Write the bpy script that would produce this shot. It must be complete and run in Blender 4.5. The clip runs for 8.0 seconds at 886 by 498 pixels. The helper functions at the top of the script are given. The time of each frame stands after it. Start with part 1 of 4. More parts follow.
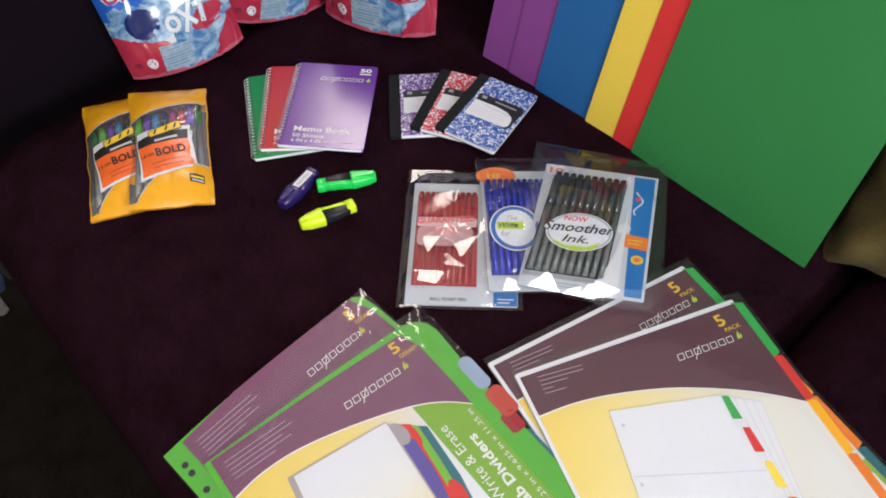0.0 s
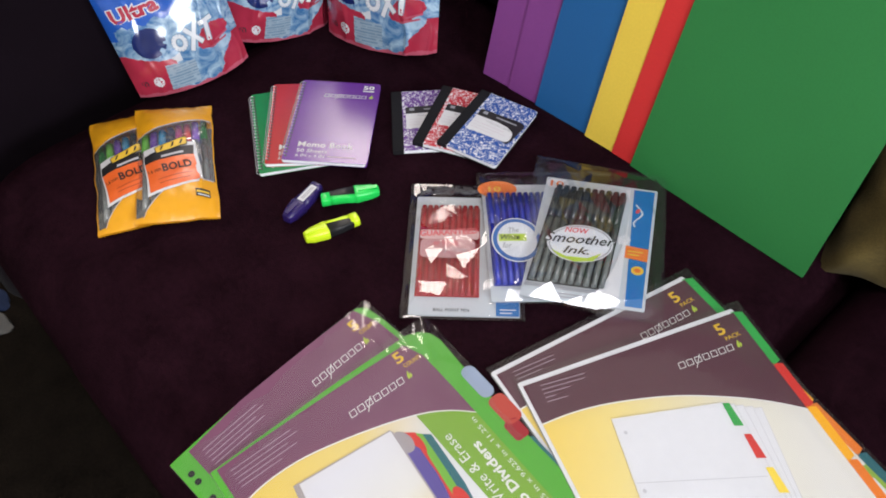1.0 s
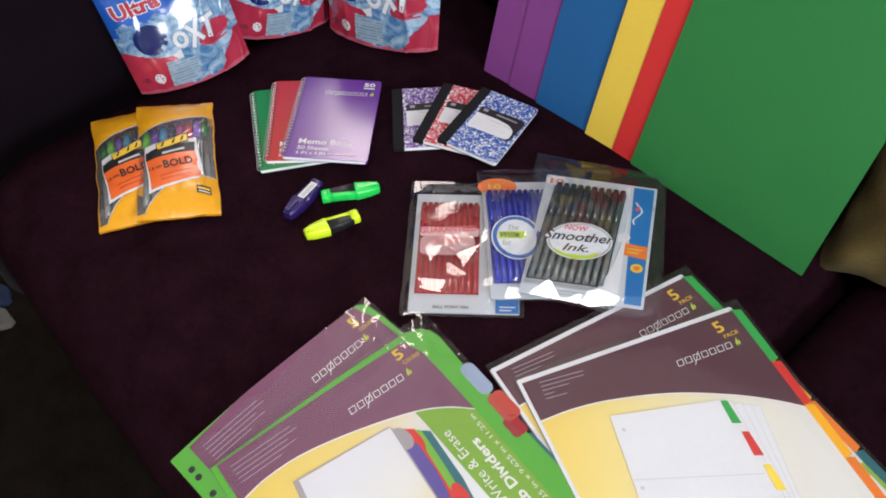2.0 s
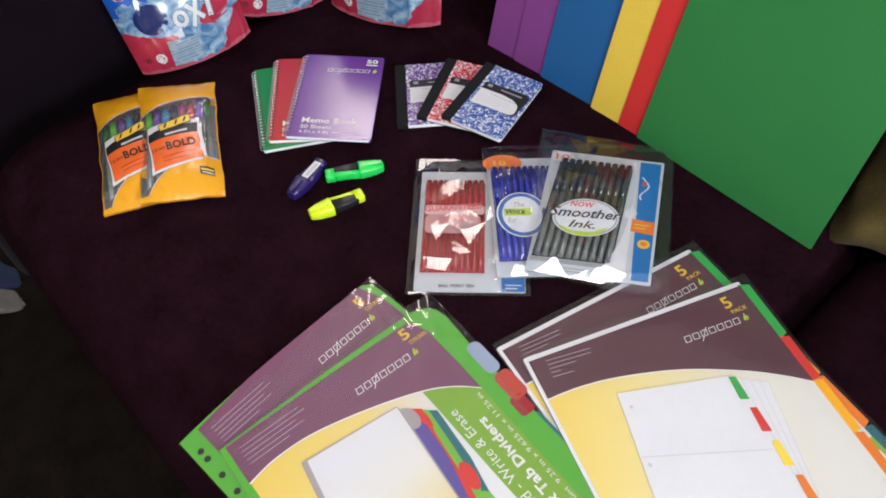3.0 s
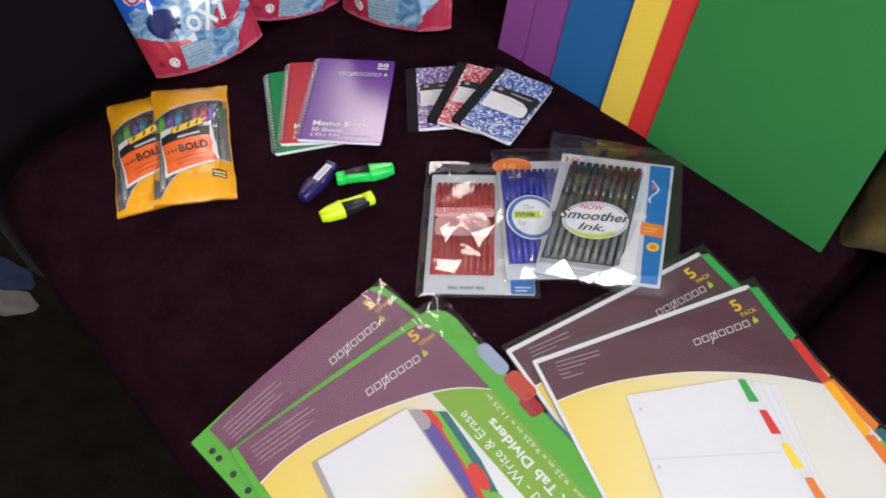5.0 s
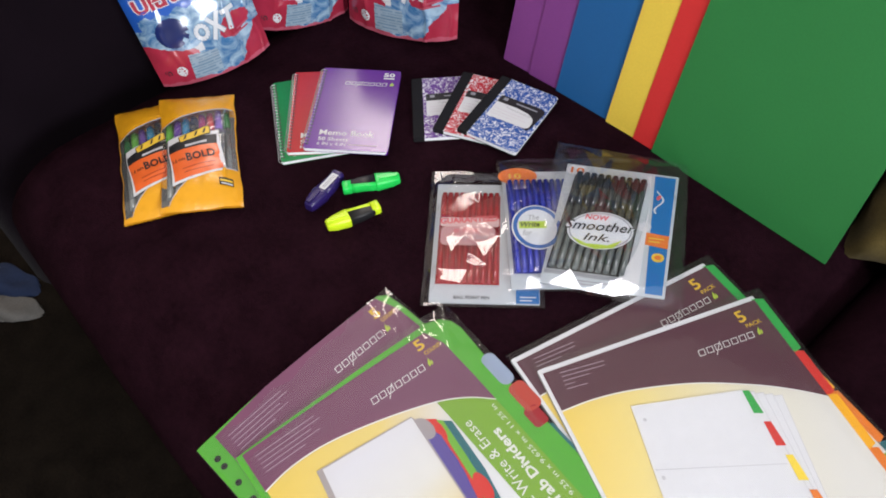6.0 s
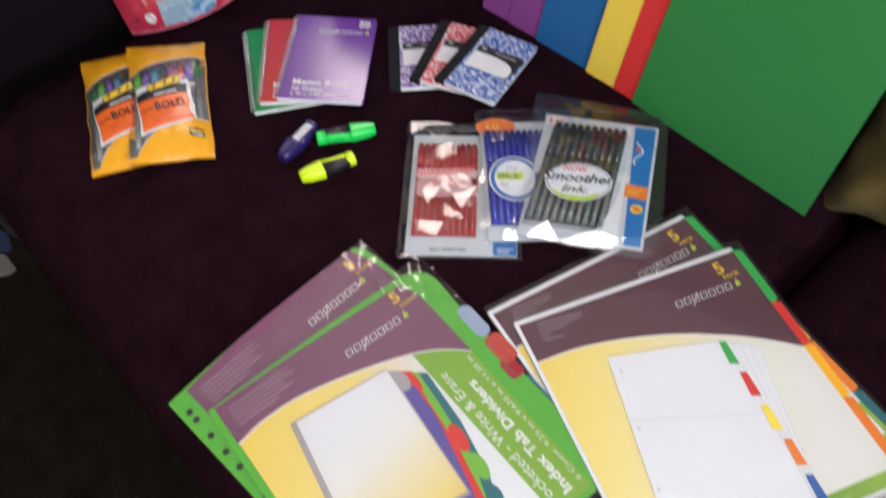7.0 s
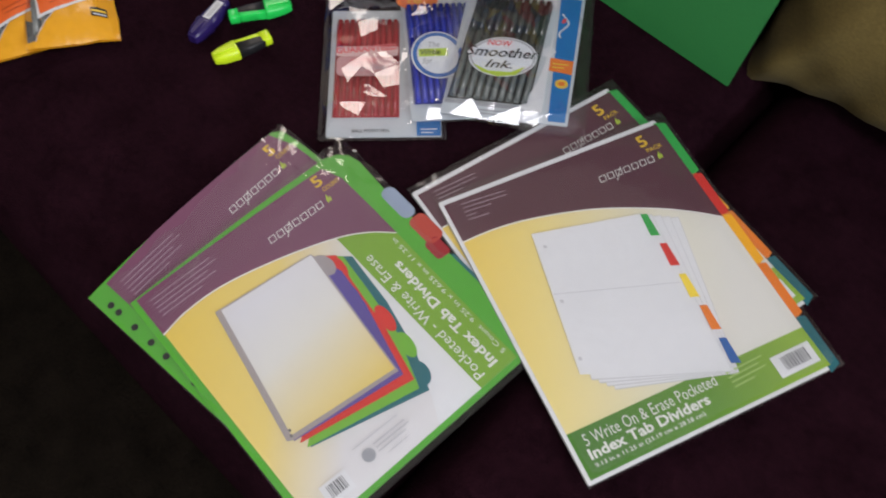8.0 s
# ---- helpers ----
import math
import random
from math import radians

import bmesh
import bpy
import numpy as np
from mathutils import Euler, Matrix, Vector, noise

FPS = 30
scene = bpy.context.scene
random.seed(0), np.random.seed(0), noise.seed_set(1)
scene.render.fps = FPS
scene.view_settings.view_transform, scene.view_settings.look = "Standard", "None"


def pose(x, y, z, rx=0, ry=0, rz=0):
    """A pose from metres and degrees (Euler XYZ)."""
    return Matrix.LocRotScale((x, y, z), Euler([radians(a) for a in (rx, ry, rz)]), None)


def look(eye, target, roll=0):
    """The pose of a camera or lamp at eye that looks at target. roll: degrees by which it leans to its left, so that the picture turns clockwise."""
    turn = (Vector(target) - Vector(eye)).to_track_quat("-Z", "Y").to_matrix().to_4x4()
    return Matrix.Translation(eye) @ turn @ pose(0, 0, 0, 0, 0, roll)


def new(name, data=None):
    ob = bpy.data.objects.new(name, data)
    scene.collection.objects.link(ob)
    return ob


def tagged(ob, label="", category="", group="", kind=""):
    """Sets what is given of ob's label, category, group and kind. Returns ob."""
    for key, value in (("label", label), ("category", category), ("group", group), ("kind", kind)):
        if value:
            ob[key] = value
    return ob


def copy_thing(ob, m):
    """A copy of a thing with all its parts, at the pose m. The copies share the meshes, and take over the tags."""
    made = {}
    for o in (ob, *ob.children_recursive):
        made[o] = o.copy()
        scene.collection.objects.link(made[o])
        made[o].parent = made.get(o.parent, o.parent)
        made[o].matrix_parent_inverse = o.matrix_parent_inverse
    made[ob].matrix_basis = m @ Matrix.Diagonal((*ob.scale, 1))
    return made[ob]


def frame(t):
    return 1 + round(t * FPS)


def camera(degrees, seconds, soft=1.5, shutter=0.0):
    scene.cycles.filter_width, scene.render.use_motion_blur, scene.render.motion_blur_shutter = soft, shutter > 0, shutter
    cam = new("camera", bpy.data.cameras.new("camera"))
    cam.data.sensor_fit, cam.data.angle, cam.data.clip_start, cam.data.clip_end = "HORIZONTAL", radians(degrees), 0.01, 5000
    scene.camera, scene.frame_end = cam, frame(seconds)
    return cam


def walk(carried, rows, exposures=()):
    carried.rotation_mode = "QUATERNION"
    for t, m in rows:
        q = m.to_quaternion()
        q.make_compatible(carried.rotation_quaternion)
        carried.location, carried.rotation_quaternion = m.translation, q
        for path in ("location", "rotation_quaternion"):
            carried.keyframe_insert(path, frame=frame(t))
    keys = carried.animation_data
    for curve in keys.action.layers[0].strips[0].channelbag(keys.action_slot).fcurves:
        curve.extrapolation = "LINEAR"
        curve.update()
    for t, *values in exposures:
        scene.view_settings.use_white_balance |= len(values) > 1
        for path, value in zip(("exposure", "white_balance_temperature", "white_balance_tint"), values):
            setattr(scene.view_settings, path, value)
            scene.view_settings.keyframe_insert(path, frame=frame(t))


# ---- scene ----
cam = camera(58.0, 8.0, soft=1.8, shutter=0.5)

PATH = [
    (0, (0.131, -0.603, 1.1), (-0.817, 0.233, -0.451), -1.1),
    (0.5, (0.136, -0.611, 1.099), (-0.825, 0.238, -0.436), -1.2),
    (1, (0.141, -0.616, 1.101), (-0.839, 0.25, -0.412), -1.3),
    (2.5, (0.143, -0.612, 1.104), (-0.828, 0.228, -0.429), -1.7),
    (3, (0.14, -0.607, 1.104), (-0.815, 0.198, -0.459), -3.0),
    (3.5, (0.139, -0.608, 1.106), (-0.83, 0.186, -0.453), -3.2),
    (4, (0.143, -0.61, 1.105), (-0.826, 0.184, -0.454), -3.3),
    (4.5, (0.143, -0.609, 1.105), (-0.825, 0.182, -0.455), -3.6),
    (6, (0.142, -0.612, 1.11), (-0.851, 0.185, -0.433), -3.6),
    (6.5, (0.139, -0.61, 1.106), (-0.847, 0.189, -0.44), -3.3),
    (6.8, (0.142, -0.608, 1.1), (-0.807, 0.173, -0.477), -2.5),
    (7, (0.145, -0.606, 1.094), (-0.762, 0.168, -0.511), -2.3),
    (7.2, (0.148, -0.604, 1.091), (-0.658, 0.113, -0.593), -1.4),
    (7.5, (0.152, -0.6, 1.088), (-0.574, 0.087, -0.645), -0.1),
    (8, (0.158, -0.59, 1.085), (-0.483, 0.11, -0.675), 1.7),
]
walk(cam, [(t, look(eye, target, roll)) for t, eye, target, roll in PATH], [(0.0, -0.26), (6.6, -0.27), (7.4, -0.42), (8.0, -0.72)])

# ---- light: a room with two daylit windows and an added overhead fill, all behind or above the view ----
SEAT = 0.45
world = bpy.data.worlds.new("world")
scene.world = world
world.use_nodes = True
sky = world.node_tree.nodes.new("ShaderNodeTexSky")
sky.sky_type, sky.sun_disc = "NISHITA", False
sky.sun_elevation, sky.sun_rotation = radians(35), radians(70)
world.node_tree.links.new(sky.outputs[0], world.node_tree.nodes["Background"].inputs[0])
world.node_tree.nodes["Background"].inputs[1].default_value = 0.1


def window_light(name, at, to, w, h, watts, colour):
    lamp = bpy.data.lights.new(name, "AREA")
    lamp.shape, lamp.size, lamp.size_y, lamp.energy, lamp.color = "RECTANGLE", w, h, watts, colour
    new(name, lamp).matrix_world = look(at, to)


window_light("window_light_east", (2.57, -0.9, 1.35), (-1.0, -0.45, 0.9), 1.2, 1.0, 110, (0.9, 0.94, 1.0))
window_light("window_light_north", (-1.48, 0.62, 1.76), (-1.1, -2.0, 0.9), 0.40, 0.88, 21, (1.0, 0.87, 0.8))
# Overhead fill from no seen source, added to brighten the flat-lying things.
window_light("ceiling_lamp_light", (0.7, -0.85, 2.31), (0.7, -0.85, 0.0), 0.42, 0.42, 25, (0.96, 0.94, 1.0))


# ---- materials ----
def material(name, colour, rough=0.6, spec=0.4, vary=0.12, grain=400.0, bump=0.0, bump_scale=300.0, coat=0.0, metal=0.0, sheen=0.0, large=12.0):
    """A surface with variation at two scales (object coordinates, metres) and fine relief."""
    m = bpy.data.materials.new(name)
    m.use_nodes = True
    n, l = m.node_tree.nodes, m.node_tree.links
    b = n["Principled BSDF"]
    b.inputs["Roughness"].default_value = rough
    b.inputs["Specular IOR Level"].default_value = spec
    b.inputs["Metallic"].default_value = metal
    b.inputs["Coat Weight"].default_value = coat
    b.inputs["Coat Roughness"].default_value = 0.08
    b.inputs["Sheen Weight"].default_value = sheen
    tc = n.new("ShaderNodeTexCoord")
    fine, broad = n.new("ShaderNodeTexNoise"), n.new("ShaderNodeTexNoise")
    fine.inputs["Scale"].default_value, broad.inputs["Scale"].default_value = grain, large
    fine.inputs["Detail"].default_value = 4
    for t in (fine, broad):
        l.new(tc.outputs["Object"], t.inputs["Vector"])
    add = n.new("ShaderNodeMath")
    add.operation = "ADD"
    l.new(fine.outputs[0], add.inputs[0])
    l.new(broad.outputs[0], add.inputs[1])
    ramp = n.new("ShaderNodeMapRange")
    ramp.inputs[1].default_value, ramp.inputs[2].default_value = 0.6, 1.4
    ramp.inputs[3].default_value, ramp.inputs[4].default_value = 1 - vary, 1 + vary
    l.new(add.outputs[0], ramp.inputs[0])
    mul = n.new("ShaderNodeVectorMath")
    mul.operation = "SCALE"
    mul.inputs[0].default_value = colour
    l.new(ramp.outputs[0], mul.inputs["Scale"])
    l.new(mul.outputs[0], b.inputs["Base Color"])
    if bump:
        t = n.new("ShaderNodeTexNoise")
        t.inputs["Scale"].default_value, t.inputs["Detail"].default_value = bump_scale, 5
        l.new(tc.outputs["Object"], t.inputs["Vector"])
        k = n.new("ShaderNodeBump")
        k.inputs["Strength"].default_value, k.inputs["Distance"].default_value = bump, 0.002
        l.new(t.outputs[0], k.inputs["Height"])
        l.new(k.outputs[0], b.inputs["Normal"])
    return m


def blend_print(name, stops, axis, start, end, rough=0.45):
    """Printed colour that runs from one ink to the next along a direction of the card (mm)."""
    m = material(name, stops[0][1], rough, 0.4)
    n, l = m.node_tree.nodes, m.node_tree.links
    tc = n.new("ShaderNodeTexCoord")
    dot = n.new("ShaderNodeVectorMath")
    dot.operation = "DOT_PRODUCT"
    dot.inputs[1].default_value = (axis[0], -axis[1], 0)
    l.new(tc.outputs["Object"], dot.inputs[0])
    r = n.new("ShaderNodeMapRange")
    r.inputs[1].default_value, r.inputs[2].default_value = start / 1000, end / 1000
    l.new(dot.outputs["Value"], r.inputs[0])
    c = n.new("ShaderNodeValToRGB")
    c.color_ramp.elements[0].position, c.color_ramp.elements[0].color = stops[0][0], (*stops[0][1], 1)
    c.color_ramp.elements[1].position, c.color_ramp.elements[1].color = stops[1][0], (*stops[1][1], 1)
    for p, col in stops[2:]:
        c.color_ramp.elements.new(p).color = (*col, 1)
    l.new(r.outputs[0], c.inputs[0])
    l.new(c.outputs[0], n["Principled BSDF"].inputs["Base Color"])
    return m


def clear_film(name, haze=0.05, rough=0.06, relief=0.5, scale=35.0, gloss=1.0):
    """Thin clear packaging film: see-through, with Fresnel gloss, a little haze and creases."""
    m = bpy.data.materials.new(name)
    m.use_nodes = True
    n, l = m.node_tree.nodes, m.node_tree.links
    n.remove(n["Principled BSDF"])
    out = n["Material Output"]
    clear, shine, dull = n.new("ShaderNodeBsdfTransparent"), n.new("ShaderNodeBsdfGlossy"), n.new("ShaderNodeBsdfDiffuse")
    shine.inputs["Roughness"].default_value = rough
    dull.inputs["Color"].default_value = (0.8, 0.8, 0.8, 1)
    tc, t, k = n.new("ShaderNodeTexCoord"), n.new("ShaderNodeTexNoise"), n.new("ShaderNodeBump")
    t.inputs["Scale"].default_value, t.inputs["Detail"].default_value, t.inputs["Distortion"].default_value = scale, 2, 1.2
    k.inputs["Strength"].default_value, k.inputs["Distance"].default_value = relief, 0.004
    l.new(tc.outputs["Object"], t.inputs["Vector"])
    l.new(t.outputs[0], k.inputs["Height"])
    l.new(k.outputs[0], shine.inputs["Normal"])
    fr, g = n.new("ShaderNodeFresnel"), n.new("ShaderNodeMath")
    fr.inputs[0].default_value = 1.5
    l.new(k.outputs[0], fr.inputs["Normal"])
    g.operation = "MULTIPLY"
    g.inputs[1].default_value = 1.6 * gloss
    g.use_clamp = True
    l.new(fr.outputs[0], g.inputs[0])
    a, b = n.new("ShaderNodeMixShader"), n.new("ShaderNodeMixShader")
    a.inputs[0].default_value = haze
    l.new(clear.outputs[0], a.inputs[1])
    l.new(dull.outputs[0], a.inputs[2])
    l.new(g.outputs[0], b.inputs[0])
    l.new(a.outputs[0], b.inputs[1])
    l.new(shine.outputs[0], b.inputs[2])
    l.new(b.outputs[0], out.inputs[0])
    return m


def marbled(name, ink):
    """Composition-book marbling: white flecks on the ink."""
    m = material(name, ink, 0.4, 0.4)
    n, l = m.node_tree.nodes, m.node_tree.links
    tc, t = n.new("ShaderNodeTexCoord"), n.new("ShaderNodeTexNoise")
    t.inputs["Scale"].default_value, t.inputs["Detail"].default_value, t.inputs["Roughness"].default_value = 260, 5, 0.7
    t.inputs["Distortion"].default_value = 1.0
    l.new(tc.outputs["Object"], t.inputs["Vector"])
    c = n.new("ShaderNodeValToRGB")
    e = c.color_ramp.elements
    e[0].position, e[0].color = 0.515, (*ink, 1)
    e[1].position, e[1].color = 0.56, (0.75, 0.76, 0.8, 1)
    l.new(t.outputs[0], c.inputs[0])
    l.new(c.outputs[0], n["Principled BSDF"].inputs["Base Color"])
    return m


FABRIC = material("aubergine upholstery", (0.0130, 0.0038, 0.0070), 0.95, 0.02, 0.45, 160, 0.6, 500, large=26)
# Arms, base and back take a darker tone than the seat cushions.
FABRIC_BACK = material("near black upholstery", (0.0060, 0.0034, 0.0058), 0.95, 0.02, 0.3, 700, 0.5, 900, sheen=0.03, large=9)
CARPET = material("dark brown carpet", (0.0082, 0.0059, 0.0043), 1.0, 0.05, 0.6, 180, 1.0, 250, large=25)
PAINT = material("cream wall paint", (0.62, 0.58, 0.5), 0.8, 0.3, 0.05, 60, 0.15, 200, large=2)
CEILING = material("white ceiling paint", (0.8, 0.79, 0.76), 0.9, 0.2, 0.04, 60, 0.1, 200, large=2)
OLIVE = material("olive suede", (0.135, 0.1, 0.034), 0.95, 0.1, 0.25, 300, 0.4, 500, sheen=0.04, large=14)
WHITE = material("white paper", (0.66, 0.665, 0.69), 0.55, 0.4, 0.03, 150)
PAGES = material("page edges", (0.82, 0.82, 0.86), 0.8, 0.2, 0.08, 900)
BLACK = material("black print", (0.012, 0.012, 0.014), 0.45, 0.4, 0.1)
GREY = material("grey print", (0.3, 0.31, 0.34), 0.5, 0.4, 0.1)
BAR_INK = material("barcode ink", (0.1, 0.1, 0.11), 0.5, 0.4, 0.1)
LINE = material("light grey print", (0.5, 0.5, 0.53), 0.5, 0.4, 0.05)
PALE = material("pale lilac print", (0.55, 0.45, 0.53), 0.5, 0.4, 0.1)
PALE_GREEN = material("pale green print", (0.36, 0.5, 0.16), 0.5, 0.4, 0.1)
WINE = material("wine purple print", (0.172, 0.06, 0.118), 0.4, 0.45, 0.015, 900)
WINE_DARK = material("dark wine print", (0.095, 0.032, 0.05), 0.4, 0.45, 0.015, 900)
GOLD = material("gold print", (0.72, 0.47, 0.04), 0.4, 0.45, 0.05)
OLIVE_GREEN = material("leaf green print", (0.19, 0.36, 0.035), 0.4, 0.45, 0.05)
LIME = material("lime print", (0.42, 0.55, 0.06), 0.45, 0.4, 0.05)
POLY_GREEN = material("bright green polypropylene", (0.085, 0.37, 0.035), 0.3, 0.5, 0.06, 200, 0.05, 400)
# sky: translucent tab with the reflection on it put into its pale blue
TAB = {k: material(k + " divider tab", c, 0.35, 0.5, 0.05) for k, c in dict(green=(0.03, 0.36, 0.07), red=(0.6, 0.03, 0.025), yellow=(0.8, 0.42, 0.015),
       orange=(0.72, 0.2, 0.02), teal=(0.015, 0.13, 0.16), blue=(0.02, 0.11, 0.36), purple=(0.1, 0.07, 0.3), leaf=(0.16, 0.42, 0.04), stone=(0.33, 0.3, 0.31), sky=(0.28, 0.34, 0.46), maroon=(0.3, 0.02, 0.03), brick=(0.42, 0.06, 0.045), lemon=(0.8, 0.62, 0.06)).items()}
CREAM = material("white ink", (0.72, 0.72, 0.7), 0.5, 0.4, 0.02)
YELLOW_FADE = blend_print("yellow to cream print", [(0.0, (0.72, 0.55, 0.12)), (0.3, (0.73, 0.62, 0.26)), (0.75, (0.68, 0.66, 0.56)), (1.0, (0.66, 0.65, 0.62))], (0.9, 0.43), 20, 260)
YELLOW_WHITE = blend_print("yellow to white print", [(0.0, (0.7, 0.53, 0.1)), (0.45, (0.7, 0.57, 0.2)), (0.75, (0.64, 0.63, 0.65))], (0.75, 0.65), 30, 240)
SHEET_FADE = blend_print("white to yellow sheet print", [(0.0, (0.62, 0.62, 0.66)), (0.4, (0.64, 0.63, 0.6)), (1.0, (0.68, 0.53, 0.12))], (0.12, 0.99), 80, 215)
FOOTER_FADE = blend_print("deep to leaf green print", [(0.0, (0.07, 0.2, 0.03)), (0.45, (0.12, 0.27, 0.035)), (1.0, (0.27, 0.42, 0.05))], (1.0, 0.0), 30, 232)
SLEEVE = clear_film("clear sleeve", 0.02, 0.09, 0.25, 18, 0.6)
BAG = clear_film("crinkled clear bag", 0.018, 0.07, 0.12, 30, 0.9)
STEEL = material("coil wire", (0.75, 0.75, 0.78), 0.25, 0.5, 0.1, metal=0.6)


# ---- mesh helpers ----
def part(name, bm, mat, parent, label=""):
    me = bpy.data.meshes.new(name)
    bm.to_mesh(me)
    bm.free()
    for m in mat if isinstance(mat, (list, tuple)) else [mat]:
        me.materials.append(m)
    ob = new(name, me)
    ob.parent = parent
    return tagged(ob, label)


def thing(name, m, label, category, group="", kind=""):
    ob = new(name)
    ob.empty_display_size = 0.05
    ob.matrix_world = m
    return tagged(ob, label, category, group, kind)


def sheet(name, pts, z, mat, parent, label="", thick=0.0):
    """A flat piece cut to an outline in mm (u right, v down), z mm above the thing's face; thick: mm downwards."""
    bm = bmesh.new()
    vs = [bm.verts.new((u / 1000, -v / 1000, z / 1000)) for u, v in pts]
    f = bm.faces.new(vs)
    if f.normal.z < 0:
        f.normal_flip()
    bm.normal_update()
    if f.normal.z < 0:
        f.normal_flip()
    if thick:
        g = bmesh.ops.extrude_face_region(bm, geom=[f])
        bmesh.ops.translate(bm, vec=(0, 0, 0), verts=bm.verts[:])
        top = [v for v in g["geom"] if isinstance(v, bmesh.types.BMVert)]
        low = [v for v in bm.verts if v not in top]
        bmesh.ops.translate(bm, vec=(0, 0, -thick / 1000), verts=low)
        bmesh.ops.recalc_face_normals(bm, faces=bm.faces[:])
    return part(name, bm, mat, parent, label)


def box(u0, v0, u1, v1):
    return [(u0, v0), (u1, v0), (u1, v1), (u0, v1)]


def rounded(u0, v0, u1, v1, r, n=5):
    pts = []
    for cx, cy, a0 in ((u1 - r, v0 + r, -90), (u1 - r, v1 - r, 0), (u0 + r, v1 - r, 90), (u0 + r, v0 + r, 180)):
        pts += [(cx + r * math.cos(radians(a0 + 90 * k / n)), cy + r * math.sin(radians(a0 + 90 * k / n))) for k in range(n + 1)]
    return pts


def ellipse(cu, cv, ru, rv, turn=0.0, n=32):
    c, s = math.cos(radians(turn)), math.sin(radians(turn))
    return [(cu + ru * math.cos(a) * c - rv * math.sin(a) * s, cv + ru * math.cos(a) * s + rv * math.sin(a) * c) for a in (2 * math.pi * k / n for k in range(n))]


def curve_pts(knots, n=6):
    """A smooth line through knots."""
    out = []
    for i in range(len(knots) - 1):
        p0, p1, p2, p3 = (knots[max(i - 1, 0)], knots[i], knots[i + 1], knots[min(i + 2, len(knots) - 1)])
        for k in range(n):
            t = k / n
            out.append(tuple(0.5 * (2 * b + (c - a) * t + (2 * a - 5 * b + 4 * c - d) * t * t + (3 * b - a - 3 * c + d) * t ** 3) for a, b, c, d in zip(p0, p1, p2, p3)))
    return out + [knots[-1]]


def text(name, words, u, v, width, height, z, mat, parent, turn=0.0, warp=None, bold=0.0, shear=0.0):
    """Lettering in the built-in font, fitted to width x height mm with its lower left at (u, v)."""
    cu = bpy.data.curves.new(name, "FONT")
    cu.body, cu.resolution_u, cu.offset, cu.shear = words, 2, bold, shear
    tmp = new(name, cu)
    me = bpy.data.meshes.new_from_object(tmp.evaluated_get(bpy.context.evaluated_depsgraph_get()))
    bpy.data.objects.remove(tmp)
    co = np.array([x.co[:2] for x in me.vertices])
    lo, hi = co.min(0), co.max(0)
    c, s = math.cos(radians(turn)), math.sin(radians(turn))
    for x in me.vertices:
        a, b = (x.co.x - lo[0]) / (hi[0] - lo[0]) * width, (x.co.y - lo[1]) / (hi[1] - lo[1]) * height
        p, q = u + a * c - b * s, v - a * s - b * c
        x.co = warp(p, q) if warp else (p / 1000, -q / 1000, z / 1000)
    me.materials.clear()
    me.materials.append(mat)
    ob = new(name, me)
    ob.parent = parent
    return ob


def slab(name, w, h, z0, z1, mat, parent, label="", r=1.5, u0=0.0, v0=0.0):
    return sheet(name, rounded(u0, v0, u0 + w, v0 + h, r, 3), z1, mat, parent, label, thick=z1 - z0)


def film_sheet(name, w, h, height, mat, parent, label="", nu=24, nv=30, seed=0.0, wave=0.6, u0=0.0, v0=0.0, edge=14.0, skew=0.0, crumple=0.0):
    """A film lying over a low stack: falls to the rim, with gentle waves."""
    bm = bmesh.new()
    g = []
    for j in range(nv + 1):
        row = []
        for i in range(nu + 1):
            u, v = w * i / nu, h * j / nv
            d = min(u, v, w - u, h - v)
            k = min(1.0, d / (edge * (1.2 + 0.35 * noise.noise((u / 25, v / 25, seed + 9)))))
            k = k * k * (3 - 2 * k)
            fold = noise.noise((u / 42 + seed, v / 42, seed))
            ridge = abs(noise.noise((u / 30 - seed, v / 24 + u / 60, seed + 5)))
            z = 0.3 + height * k + wave * (0.25 + k) * (0.8 * fold + 1.3 * (0.25 - ridge))
            if crumple:
                c = max(0.0, min(1.0, (u / w - 0.72) / 0.15)) * max(0.0, min(1.0, (0.45 - v / h) / 0.15))
                z += crumple * c * (0.4 + noise.noise((u / 9 + v / 30, v / 17 - u / 25, seed + 3)) + 0.6 * abs(noise.noise((u / 6, v / 9, seed))))
            row.append(bm.verts.new(((u + u0) / 1000, -(v + v0 + skew * u * (1 - v / h)) / 1000, max(0.2, z) / 1000)))
        g.append(row)
    for j in range(nv):
        for i in range(nu):
            bm.faces.new((g[j + 1][i], g[j + 1][i + 1], g[j][i + 1], g[j][i])).smooth = True
    ob = part(name, bm, mat, parent, label)
    ob.visible_shadow = False
    return ob


def bow(root, rise):
    """Curl a lying sheet thing: cuts its parts finely and lifts them by rise(u, v) mm."""
    for ob in root.children_recursive:
        bm = bmesh.new()
        bm.from_mesh(ob.data)
        if ob.name.split(".")[0] != "sleeve":
            bmesh.ops.triangulate(bm, faces=[f for f in bm.faces if len(f.verts) > 4])
            for turn in range(5):
                long = [e for e in bm.edges if e.calc_length() > 0.016]
                if not long:
                    break
                bmesh.ops.subdivide_edges(bm, edges=long, cuts=1)
                bmesh.ops.triangulate(bm, faces=[f for f in bm.faces if len(f.verts) > 4])
        for v in bm.verts:
            v.co.z += rise(v.co.x * 1000, -v.co.y * 1000) / 1000
        bm.to_mesh(ob.data)
        bm.free()


